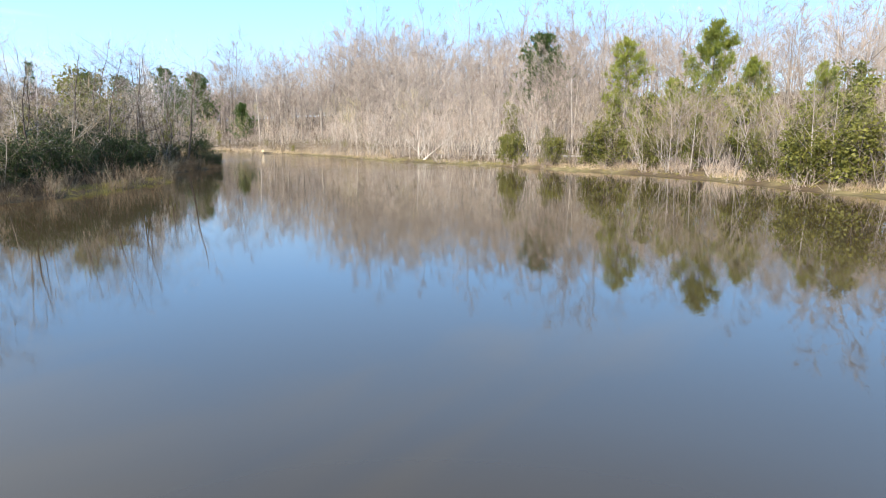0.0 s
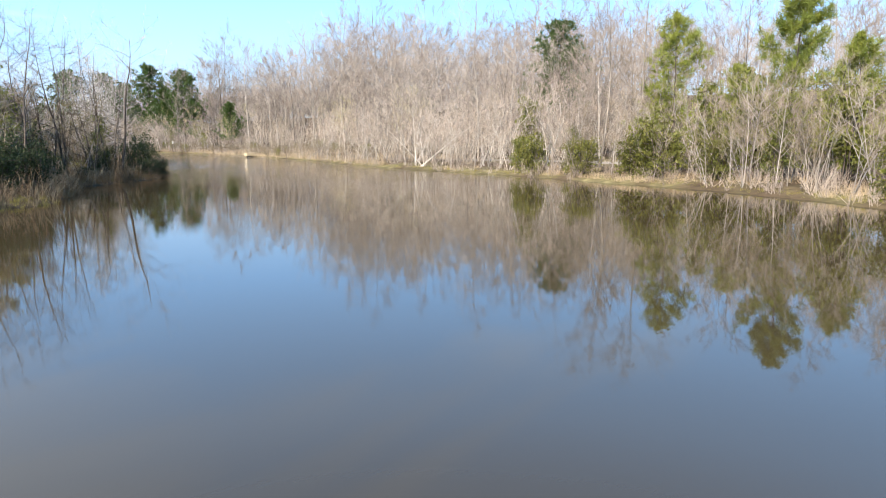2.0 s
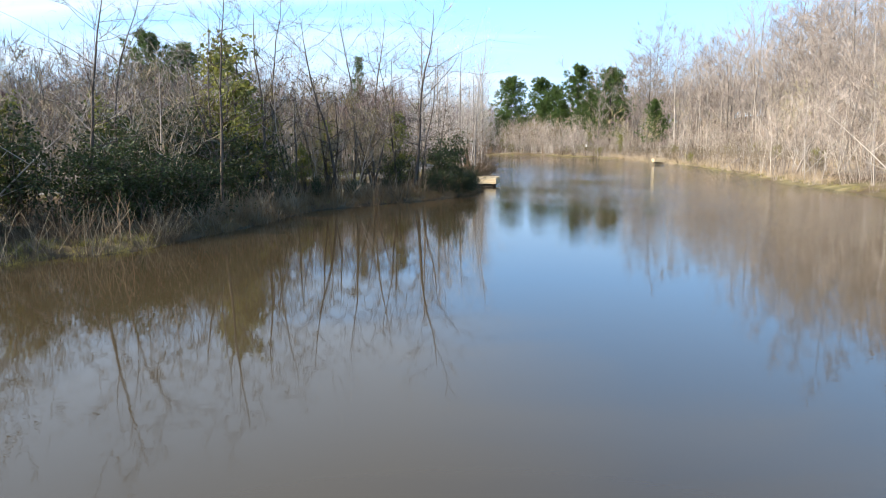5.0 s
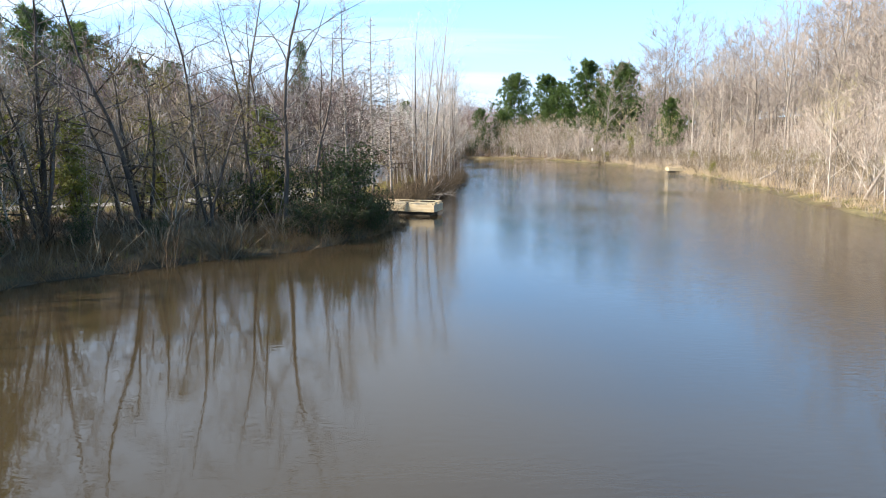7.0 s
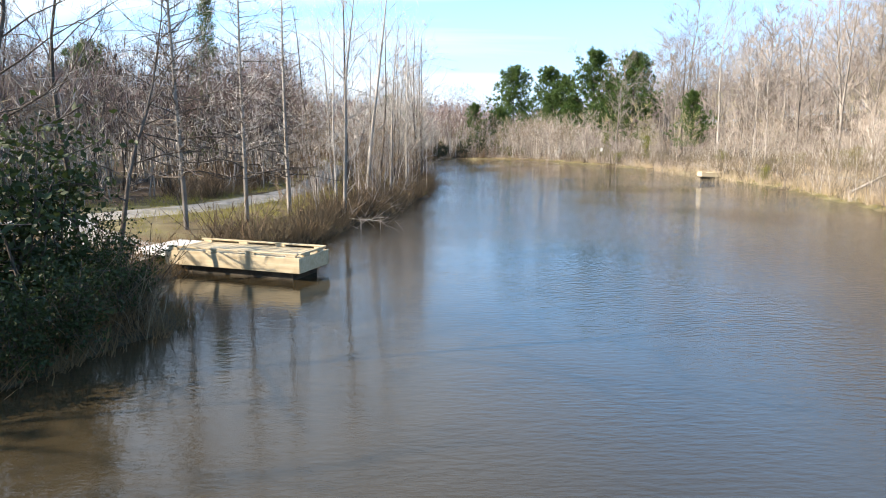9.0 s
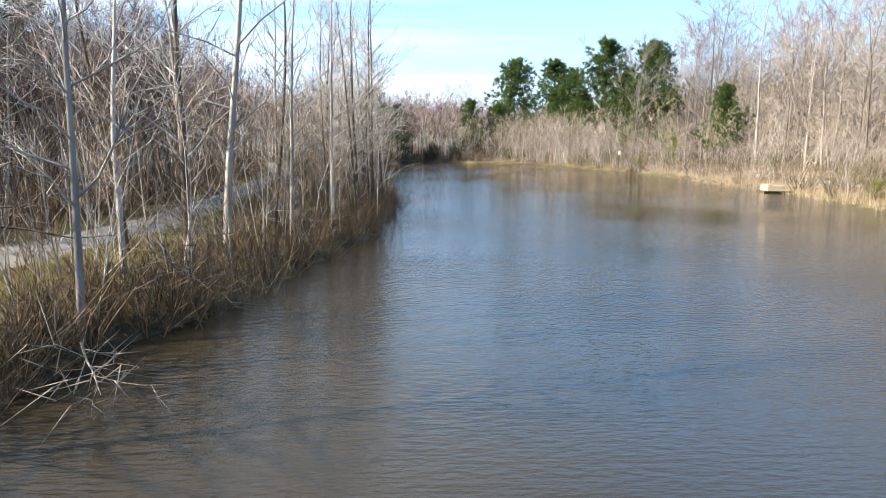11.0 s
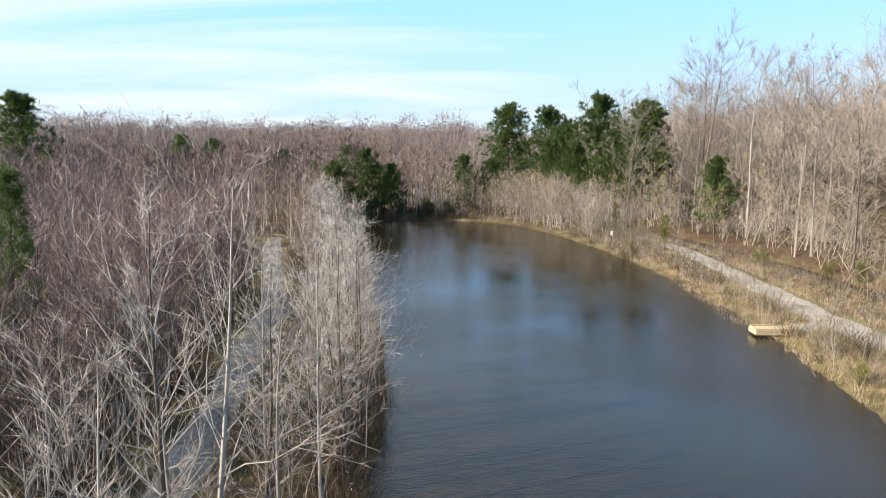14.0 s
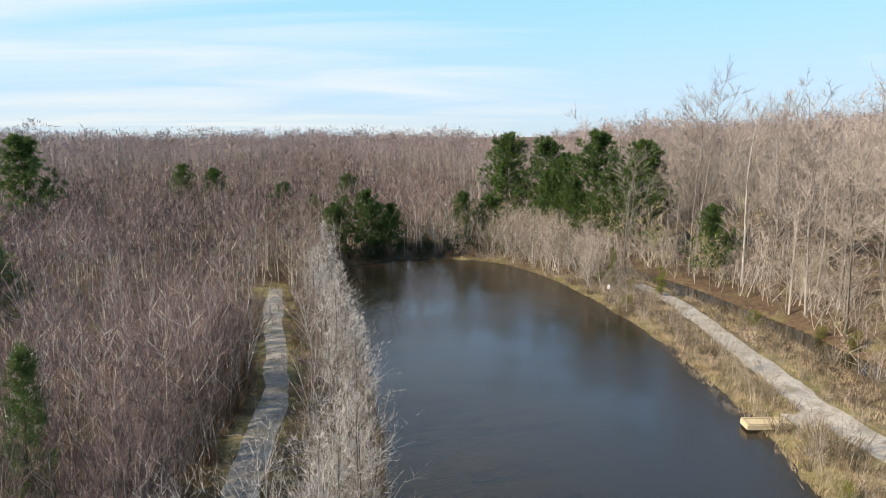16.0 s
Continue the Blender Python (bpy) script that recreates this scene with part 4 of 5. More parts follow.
# tall hardwoods on the slope
c = spots(88, (-95, 60, 90, 235), rs, lambda q: is_east(q) & bank(q, 7, 42) & off_paths(q) & ~open_east(q) & ~pine_front(q), 3.6)
for i, (x, y) in enumerate(c):
    put(TALL[i % 5], x, y, rs.uniform(1.2, 1.6) if y > 142 else rs.uniform(0.95, 1.2) if y > 118 else rs.uniform(0.65, 1.0), rs.uniform(0, 360))

# saplings on the eastern bank
c = spots(230, (-100, 20, 40, 195), rs, lambda q: is_east(q) & bank(q, 1.0, 9) & off_paths(q), 0.9)
for i, (x, y) in enumerate(c):
    put(SAP[i % 6], x, y, rs.uniform(0.55, 1.25) * (0.55 if open_east(np.array([(x, y)]))[0] else 1.0), rs.uniform(0, 360), tilt=rs.uniform(-6, 6))

# slender trees between western path and water
CYPRESS = [tree_proto(150 + i, M_BARK_GREY, (M_BARK_DARK, M_TWIG_PALE), "tall leafless cypress with level branches by the fishing pier", "slender trees of the western bank", tall=13.0, girth=0.13, first=0.16, boughs=95, reach=0.22,
                      rise=0.22, lift=0.03, forks=5, twigs=4, twig_long=0.5, twig_wide=0.007, cone=True, thick=0.36, loose=0.65, wander=0.012, top_twigs=0.6, flat=1) for i in range(2)]
for x, y, s, k in ((-36.3, 79.2, 1.0, 0), (-37.3, 82.2, 0.92, 1), (-38.4, 85.0, 0.85, 0)):
    put(CYPRESS[k], x, y, s, rs.uniform(0, 360))
for i, (x, y, s) in enumerate([(-36.6, 86.6, 1.0), (-41.8, 91.2, 1.12), (-41.0, 91.9, 1.15), (-43.6, 95.2, 0.95),
                               (-42.7, 95.3, 0.9), (-44.3, 98.3, 1.0), (-46.2, 101.2, 0.95), (-39.4, 88.5, 0.85), (-43.0, 90.0, 0.9), (-45.3, 93.0, 0.9), (-47.3, 97.8, 0.95), (-48.6, 104.2, 1.0)]):
    put(SLIM[i % 5], x, y, s, rs.uniform(0, 360))
c = spots(70, (-112, 98, -40, 160), rs, lambda q: ~is_east(q) & bank(q, 0.4, 4.2) & off_paths(q, 2.4), 1.0)
for i, (x, y) in enumerate(c):
    put(STRIP[i % 4], x, y, rs.uniform(0.65, 1.0), rs.uniform(0, 360))

# trees of the southern western bank
BANK = [tree_proto(160 + i, M_BARK_DARK, M_TWIG_GREY, "crooked leafless tree on the shaded western bank", "trees of the western bank", tall=10.5 + i * 0.7, girth=0.12, first=0.22, boughs=20, reach=0.34,
                   rise=0.4, lift=0.08, forks=5, twigs=7, twig_long=0.6, twig_wide=0.009, thick=0.42, wander=0.08, flat=1) for i in range(4)]
for i, (x, y, s) in enumerate([(-29.2, 63.2, 1.0), (-27.6, 68.4, 1.05), (-31.5, 66.5, 0.9), (-33.5, 70.0, 0.95), (-30.0, 71.8, 0.85), (-28.6, 58.0, 0.9), (-33.0, 61.0, 1.0), (-25.5, 47.5, 0.75), (-27.5, 42.0, 0.7),
                               (-24.8, 38.5, 0.7), (-29.0, 50.0, 0.85), (-26.0, 53.5, 0.8), (-31.4, 74.9, 0.75), (-33.0, 74.6, 0.8), (-26.5, 33.0, 0.8), (-28.5, 27.0, 0.8)]):
    put(BANK[i % 4], x, y, s, rs.uniform(0, 360), tilt=rs.uniform(-5, 5))
c = spots(46, (-60, 15, -24, 80), rs, lambda q: ~glade(q) & bank(q, 3, 30) & off_paths(q), 2.2)
for i, (x, y) in enumerate(c):
    put((BANK + SLIM)[i % 9], x, y, rs.uniform(0.6, 0.95), rs.uniform(0, 360))

# pines
PINE = [pine_proto(180 + i, "tall green pine among leafless hardwoods", M_PINE, tall=18.0 + i, girth=0.24, first=0.24, whorls=13, reach=0.40, tuft=12, needle=0.75, wide=0.14, tufts=17, per=6) for i in range(3)]
YOUNG = [pine_proto(190 + i, "young bright green pine on the sunny bank", M_PINE_YOUNG, group="young pines", tall=12.0 + i, girth=0.14, first=0.10, whorls=14, reach=0.34, tuft=15, needle=0.5, wide=0.06, tufts=11) for i in range(2)]
SPIRE = pine_proto(197, "slender dark green pine above the young forest", M_PINE, group="slender pines", tall=12.0, girth=0.11, first=0.15, whorls=18, reach=0.11, tuft=16, needle=0.35, wide=0.035, tufts=5)
for i, (x, y, top) in enumerate([(-118, 214, 23.4), (-106.8, 214.2, 22.3), (-87.5, 203, 23.6), (-76.5, 200, 21.8), (-97.5, 207.0, 19.0), (-93.0, 203.5, 14.0), (-102.5, 209, 15.5), (-83, 202, 17), (-187, 164, 16), (-180.5, 169.5, 15), (-152, 171, 12.5), (-139.8, 170.6, 10.5), (-154, 192.5, 13.5),
                                 (-167, 122.5, 23), (-74.2, 73.6, 15.5), (-71.0, 76.0, 14.2), (-104, 100.5, 15.5), (-115.0, 164.0, 13.2), (-127, 169, 11), (-119, 171, 10), (-113.0, 168.5, 10.5), (-118.0, 159.0, 11.0), (-107.5, 184.0, 12.0), (17.6, 114.7, 20.5), (-104.5, 189, 11.3), (-58, 185.5, 12.5)]):
    put(PINE[i % 3], x, y, (top - gz(x, y)) / (18.0 + i % 3), rs.uniform(0, 360))
for i, (x, y, top) in enumerate([(25.4, 61.8, 13.7), (19.7, 68.8, 13.2), (28.0, 57.5, 10.0), (23.5, 66.0, 9.0), (31, 52, 9)]):
    put(YOUNG[i % 2], x, y, (top - gz(x, y)) / (12.0 + i % 2), rs.uniform(0, 360))
put(SPIRE, -59.6, 92.4, 1.12, 30)

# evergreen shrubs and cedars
DARK = [shrub_proto(200 + i, "dense evergreen shrub, leaves toned dark as in shade, at the water's edge", M_LEAF, tall=4.2, spread=1.7, count=2300, leaf=0.085, stems=6) for i in range(3)]
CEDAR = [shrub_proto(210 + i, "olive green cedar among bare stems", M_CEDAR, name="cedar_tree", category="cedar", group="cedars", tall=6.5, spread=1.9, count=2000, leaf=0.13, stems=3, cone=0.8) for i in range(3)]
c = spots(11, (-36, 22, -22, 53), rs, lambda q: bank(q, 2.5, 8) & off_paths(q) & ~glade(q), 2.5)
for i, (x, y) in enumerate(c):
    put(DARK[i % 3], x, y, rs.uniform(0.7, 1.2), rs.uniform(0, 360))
c = spots(11, (-122, 152, -103, 183), rs, lambda q: bank(q, 0.6, 4.5) & off_paths(q), 2.2)
for i, (x, y) in enumerate(c):
    put(DARK[i % 3], x, y, rs.uniform(0.7, 1.15), rs.uniform(0, 360))
OLIVE = [shrub_proto(205 + i, "olive green evergreen shrub, leaves toned as in sun, at the water's edge", M_OLIVE, tall=4.2, spread=1.8, count=2400, leaf=0.105, stems=6) for i in range(3)]
# the five tall ones around (-32, 54) are added to shade the bank
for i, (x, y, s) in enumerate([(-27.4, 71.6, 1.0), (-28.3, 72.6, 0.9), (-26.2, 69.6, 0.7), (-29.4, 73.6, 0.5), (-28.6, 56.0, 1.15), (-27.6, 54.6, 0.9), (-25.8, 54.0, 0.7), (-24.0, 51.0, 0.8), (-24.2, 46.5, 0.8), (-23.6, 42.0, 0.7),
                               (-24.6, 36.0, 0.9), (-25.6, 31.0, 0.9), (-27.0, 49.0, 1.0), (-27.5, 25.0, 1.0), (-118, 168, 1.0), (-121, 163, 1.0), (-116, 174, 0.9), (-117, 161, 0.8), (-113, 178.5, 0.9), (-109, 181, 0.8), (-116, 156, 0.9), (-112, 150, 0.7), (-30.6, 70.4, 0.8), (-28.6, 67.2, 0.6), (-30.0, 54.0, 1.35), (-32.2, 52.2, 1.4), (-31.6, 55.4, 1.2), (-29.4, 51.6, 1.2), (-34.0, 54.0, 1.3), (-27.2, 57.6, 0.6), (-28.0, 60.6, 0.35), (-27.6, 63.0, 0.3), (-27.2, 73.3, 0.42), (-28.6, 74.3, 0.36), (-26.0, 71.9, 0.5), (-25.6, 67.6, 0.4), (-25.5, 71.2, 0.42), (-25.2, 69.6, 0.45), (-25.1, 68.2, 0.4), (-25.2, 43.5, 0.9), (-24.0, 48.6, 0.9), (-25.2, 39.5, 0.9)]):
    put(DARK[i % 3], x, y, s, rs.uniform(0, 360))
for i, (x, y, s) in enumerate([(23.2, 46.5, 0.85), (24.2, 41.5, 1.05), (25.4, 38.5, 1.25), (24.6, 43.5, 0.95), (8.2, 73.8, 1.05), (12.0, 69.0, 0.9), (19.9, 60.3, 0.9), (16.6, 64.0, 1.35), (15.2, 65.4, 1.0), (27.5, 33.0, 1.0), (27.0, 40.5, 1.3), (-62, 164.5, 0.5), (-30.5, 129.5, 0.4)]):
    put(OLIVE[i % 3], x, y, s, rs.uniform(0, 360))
for i, (x, y, s) in enumerate([(-29.5, 69.0, 0.8), (-31.5, 57.5, 1.4), (-33.5, 58.8, 1.5), (-29.4, 57.0, 1.0), (-33.5, 66.0, 0.7), (-36.0, 63.0, 0.8), (-31.5, 57.0, 0.75), (-35.0, 58.5, 0.9), (-30.2, 61.5, 0.5), (16.0, 66.0, 0.75), (18.0, 63.5, 0.6), (7.2, 76.0, 0.55), (11.8, 71.5, 0.65), (24.2, 44.0, 0.8), (26.5, 41.5, 1.05),
                               (29.0, 44.0, 1.1), (27.6, 49.0, 0.9), (8.6, 79.0, 1.2), (-60.5, 172.5, 0.7), (-71, 178.5, 0.8), (-107, 184, 1.2), (-103, 188, 0.9), (-29.0, 46.0, 0.8), (-34, 52, 0.9), (-101, 185, 0.8), (22.5, 57.0, 0.8), (21.5, 62.5, 0.9), (21, 66, 1.15), (24, 63.5, 1.3), (27.5, 61, 1.2), (19, 71.5, 1.1), (30, 47, 1.3), (26, 55, 1.2)]):
    put(CEDAR[i % 3], x, y, s, rs.uniform(0, 360))

VINED = [shrub_proto(220 + i, "slender tree with sparse olive-brown leaves on the shaded bank", M_OLIVE_BROWN, name="leafy_tree", category="tree", group="leafy trees of the western bank", tall=8.5, spread=2.1, count=2600, leaf=0.05, stems=3, cone=0.3) for i in range(2)]
for i, (x, y, s) in enumerate([(-28.4, 65.4, 0.85), (-31.2, 64.2, 1.0), (-29.4, 60.0, 0.85), (-34.5, 61.5, 0.9), (-36.2, 66.8, 0.8), (-37.0, 58.0, 1.0), (-32.4, 68.2, 0.75), (-30.6, 55.8, 0.8)]):
    put(VINED[i % 2], x, y, s, rs.uniform(0, 360))
c = np.concatenate([spots(9, (-100, 163, -58, 196), rs, lambda q: is_east(q) & bank(q, 3, 18) & off_paths(q), 3.0), spots(8, (-62, 118, -10, 168), rs, lambda q: is_east(q) & (away(q, EAST_LINE) > 4) & bank(q, 5, 22), 3.5)])
for i, (x, y) in enumerate(c):
    put(OLIVE[i % 3], x, y, rs.uniform(0.4, 0.95), rs.uniform(0, 360))
c = spots(8, (-62, 28, -38, 74), rs, lambda q: ~glade(q) & bank(q, 4, 34) & off_paths(q), 3.0)
for i, (x, y) in enumerate(c):
    put(CEDAR[i % 3], x, y, rs.uniform(0.6, 1.15), rs.uniform(0, 360))

# ---- woods, thickets and grass that nobody could count ----
def both_parts(grown):
    """Trunk and branches in one tone, twigs in the other."""
    return two_tone(merge([grown[0], grown[1]]), grown[2])


lod_sap = [both_parts(grow_crown(300 + i, tall=6.4, girth=0.044, base=0.12, wide=2.1, limbs=10, forks=4, twigs=6, twig_long=0.6, twig_wide=0.014, stems=1 + i % 3, splay=0.3, joints=2, wander=0.1, steep=1.0, loose=0.85, fork_wide=0.02)) for i in range(6)]
lod_tall = [both_parts(grow_crown(320 + i, tall=16.5, girth=0.15, base=0.22, wide=5.0, limbs=15, forks=6, twigs=12, twig_long=0.8, twig_wide=0.022, joints=3, wander=0.06, steep=1.1, thick=0.36, loose=0.85, fork_wide=0.04)) for i in range(6)]
lod_young = [both_parts(grow_crown(340 + i, tall=9.6 + 0.4 * (i % 3), girth=0.07, base=0.34, wide=2.5, limbs=9, forks=4, twigs=8, twig_long=0.8, twig_wide=0.018, stems=1 + i % 2, splay=0.14, joints=3, wander=0.06, steep=1.5, thick=0.75, loose=0.75, fork_wide=0.035)) for i in range(6)]
lod_mid = [both_parts(grow_crown(350 + i, tall=10.2 + 0.5 * (i % 3), girth=0.08, base=0.34, wide=2.9, limbs=8, forks=3, twigs=7, twig_long=1.0, twig_wide=0.036, joints=2, wander=0.06, steep=1.3, loose=0.8, fork_wide=0.05)) for i in range(6)]
lod_far = [both_parts(grow_far(360 + i, tall=13.0 + (i % 3), base=0.3, wide=4.8, twigs=60, twig_long=1.5, twig_wide=0.24)) for i in range(6)]
lod_back = [both_parts(grow_far(370 + i, tall=13.0 + (i % 3), base=0.3, wide=4.4, limbs=9, twigs=190, twig_long=1.0, twig_wide=0.07)) for i in range(6)]
brush = [grow_brush(380 + i, 2.0, stems=12, twigs=5, lean=0.9) for i in range(5)]

c = spots(900, (-110, 60, 70, 215), rs, lambda q: is_east(q) & bank(q, 1.2, 30) & off_paths(q, 2.2) & ~open_east(q) & (q[:, 1] - q[:, 0] > 62))
scatter("bank_thicket", lod_sap, c, rs.uniform(0.45, 1.45, len(c)), 21, (M_STEM_PALE, M_TWIG_TAN), "pale tangle of leafless saplings on the eastern bank", "thicket", lean=0.05)
lod_near = [both_parts(grow_crown(310 + i, tall=6.2, girth=0.033, base=0.15, wide=2.1, limbs=12, forks=5, twigs=6, twig_long=0.5, twig_wide=0.005, stems=1 + i % 3, splay=0.3, joints=3, wander=0.1, steep=1.0, loose=0.85, fork_wide=0.014)) for i in range(6)]
c = spots(430, (-10, 10, 70, 100), rs, lambda q: is_east(q) & bank(q, 1.2, 26) & (q[:, 1] - q[:, 0] <= 62) & (np.min([np.hypot(q[:, 0] - a, q[:, 1] - b) for a, b in ((8.2, 73.8), (12, 69), (19.9, 60.3), (16.6, 64), (15.2, 65.4), (24.2, 41.5), (23.2, 46.5), (25.4, 38.5))], 0) > 0.9))
scatter("near_bank_thicket", lod_near, c, rs.uniform(0.5, 1.4, len(c)), 35, (M_STEM_GREY, M_TWIG_BROWN), "fine tangle of leafless saplings on the near eastern bank", "thicket")
c = spots(430, (-110, 40, 110, 250), rs, lambda q: is_east(q) & bank(q, 14, 120) & off_paths(q) & ~open_east(q) & ~pine_front(q))
scatter("eastern_woods", lod_tall, c, np.where(rs.uniform(0, 1, len(c)) < 0.2, rs.uniform(1.15, 1.5, len(c)), rs.uniform(0.65, 1.1, len(c))) * (0.75 + 0.45 * step(c[:, 1], 115, 165)), 22, (M_STEM_GREY, M_TWIG_HILL), "leafless grey hardwood forest on the slope", "woods", lean=0.03)
c = spots(34, (-110, 120, 20, 215), rs, lambda q: is_east(q) & bank(q, 12, 45) & off_paths(q) & ~open_east(q))
scatter("budding_trees", lod_tall, c, rs.uniform(0.4, 0.75, len(c)), 47, (M_STEM_GREY, M_TWIG_BUD), "small trees with a haze of olive-yellow buds on the slope", "woods", lean=0.03)
near_west = lambda q: np.hypot(q[:, 0] + 30, q[:, 1] - 88) < 75
near_edge = lambda q: np.hypot(q[:, 0] + 25, q[:, 1] - 84) < 42
lod_fine = [both_parts(grow_crown(346 + i, tall=9.8 + 0.3 * i, girth=0.075, base=0.34, wide=2.5, limbs=13, forks=5, twigs=9, twig_long=0.6, twig_wide=0.010, stems=1 + i % 2, splay=0.14, joints=5, wander=0.07, steep=1.5, thick=0.65, loose=0.75, fork_wide=0.026)) for i in range(4)]
c = spots(640, (-105, 40, -36, 165), rs, lambda q: ~glade(q) & ~is_east(q) & (shore_distance(q) > 5) & off_paths(q, 2.4) & (away(q, WEST_LINE) > 2.8) & near_west(q) & ~near_edge(q) & ((q[:, 1] > 85) | (q[:, 0] < -46)))
scatter("western_woods", lod_young, c, rs.uniform(0.62, 1.2, len(c)), 23, (M_STEM_PALE, M_TWIG_MAUVE), "dense young leafless forest beside the gravel path", "woods", lean=0.04)
c = spots(220, (-70, 40, -36, 130), rs, lambda q: ~glade(q) & ~is_east(q) & (shore_distance(q) > 7) & (away(q, WEST_LINE) > 2.8) & near_edge(q) & ((q[:, 1] > 92) | (q[:, 0] < -47)))
scatter("western_edge_woods", lod_fine, c, rs.uniform(0.65, 1.05, len(c)), 33, (M_STEM_GREY, M_TWIG_MAUVE), "young leafless trees at the forest's edge by the path", "woods", lean=0.04)
# grey stems instead of pale ones: the forest edge's shade put into the colour
c = spots(80, (-80, 88, -46, 135), rs, lambda q: ~is_east(q) & (shore_distance(q) > 7) & (away(q, WEST_LINE) > 2.6) & (away(q, WEST_LINE) < 6.5))
scatter("path_edge_woods", lod_fine, c, rs.uniform(0.75, 1.05, len(c)), 43, (M_STEM_GREY, M_TWIG_MAUVE), "close row of young leafless trees along the gravel path", "woods", lean=0.04)
c = spots(1750, (-230, 50, -60, 250), rs, lambda q: ~is_east(q) & (shore_distance(q) > 3) & off_paths(q, 2.4) & ~near_west(q))
scatter("middle_woods", lod_mid, c, rs.uniform(0.8, 1.25, len(c)), 24, (M_STEM_PALE, M_TWIG_MAUVE), "dense leafless forest beyond the gravel path", "woods", lean=0.04)
c = spots(1150, (-320, 60, 130, 390), rs, lambda q: (shore_distance(q) > 40) & (np.abs(np.hypot(q[:, 0] + 25, q[:, 1] - 85) - 220) < 80) & (np.abs(np.arctan2(-25 - q[:, 0], q[:, 1] - 85) - 0.56) < 1.0) & ~((q[:, 0] > -225) & (q[:, 1] < 245) & ~is_east(q)))
scatter("back_woods", lod_back, c, np.where(rs.uniform(0, 1, len(c)) < 0.15, rs.uniform(1.25, 1.6, len(c)), rs.uniform(0.8, 1.2, len(c))), 46, (M_STEM_GREY, M_TWIG_FAR), "grey leafless forest behind the pond", "woods", lean=0.03)
c = spots(4200, (-640, 60, 130, 640), rs, lambda q: (shore_distance(q) > 40) & (np.hypot(q[:, 0] + 25, q[:, 1] - 85) > 295) & (np.abs(np.arctan2(-25 - q[:, 0], q[:, 1] - 85) - 0.56) < 1.0) & ~((q[:, 0] > -225) & (q[:, 1] < 245) & ~is_east(q)))
scatter("far_woods", lod_far, c, np.where(rs.uniform(0, 1, len(c)) < 0.12, rs.uniform(1.3, 1.6, len(c)), rs.uniform(0.85, 1.25, len(c))) * (1.02 + 0.2 * np.sin(c[:, 0] / 23 + 1.3 * np.sin(c[:, 1] / 31)) * np.sin(c[:, 1] / 43)), 25, (M_STEM_GREY, M_TWIG_FAR), "reddish grey leafless forest to the horizon", "woods")
c = spots(720, (-115, 15, 60, 200), rs, lambda q: is_east(q) & bank(q, -0.1, 9) & off_paths(q, 1.7))
scatter("eastern_brush", brush, c, rs.uniform(0.35, 1.1, len(c)), 26, M_TWIG_TAN, "low bare brush along the eastern bank", "brush")
c = spots(780, (-125, 15, -20, 190), rs, lambda q: (~glade(q) | bank(q, -0.3, 1.6)) & ~is_east(q) & bank(q, -0.3, 8) & off_paths(q, 1.7))
scatter("western_brush", brush, c, rs.uniform(0.3, 1.05, len(c)), 27, M_TWIG_RED, "low brown brush along the western bank", "brush")
# grey and brown tones, chosen darker to carry the shade on this bank
c = spots(400, (-62, 5, -22, 80), rs, lambda q: ~glade(q) & bank(q, 3.0, 32) & off_paths(q, 1.7))
scatter("western_thicket", lod_sap, c, rs.uniform(0.5, 1.3, len(c)), 30, (M_STEM_GREY, M_TWIG_BROWN), "tangle of leafless saplings on the western bank", "thicket")

scrub = [grow_brush(390 + i, 2.3, stems=16, wide=0.019, twigs=7, lean=0.7) for i in range(4)]
c = spots(230, (-80, 100, 10, 190), rs, lambda q: is_east(q) & bank(q, 0.2, 14) & off_paths(q, 2.1) & (q[:, 1] > 104))
scatter("eastern_scrub", scrub, c, rs.uniform(0.35, 1.15, len(c)), 37, M_TWIG_BROWN, "brown waist-high scrub beside the eastern path", "scrub", lean=0.15)
c = spots(170, (-132, 140, -70, 200), rs, lambda q: bank(q, 0.3, 15) & off_paths(q, 2.0) & (side_of(q) < 2))
scatter("northern_scrub", scrub, c, rs.uniform(0.5, 1.3, len(c)), 38, M_TWIG_RED, "dark brown scrub at the pond's northern end", "scrub", lean=0.15)
c = spots(210, (-140, 135, -70, 205), rs, lambda q: bank(q, 2.0, 20) & off_paths(q, 2.0) & (side_of(q) < 4))
scatter("northern_thicket", lod_mid, c, rs.uniform(0.4, 0.95, len(c)), 39, (M_STEM_PALE, M_TWIG_BROWN), "leafless young trees round the pond's northern end", "thicket")

c = spots(520, (-100, 84, -42, 145), rs, lambda q: ~is_east(q) & (away(q, WEST_LINE) > 2.3) & (away(q, WEST_LINE) < 7.5) & (shore_distance(q) > 8))
scatter("path_side_brush", scrub, c, rs.uniform(0.35, 1.0, len(c)), 44, M_TWIG_RED, "rust-brown brush at the forest's edge by the gravel path", "brush", lean=0.2)

tuft = [grow_tuft(400 + i, 0.7, 16, 0.16, 0.022) for i in range(4)]
c = spots(4600, (-118, 15, 50, 200), rs, lambda q: is_east(q) & bank(q, 0.25, 7) & off_paths(q, 1.3) & (waves(q, 2.2, 8) > -0.08) & ((q[:, 1] < 74) | (q[:, 1] > 100) | (waves(q, 1.4, 9) > 0.12)))
scatter("straw_grass", tuft, c, rs.uniform(0.4, 1.1, len(c)), 28, M_STRAW, "dry straw-coloured grass on the banks", "grass")
c = spots(1500, (-80, 100, 10, 190), rs, lambda q: is_east(q) & open_east(q) & off_paths(q, 1.8))
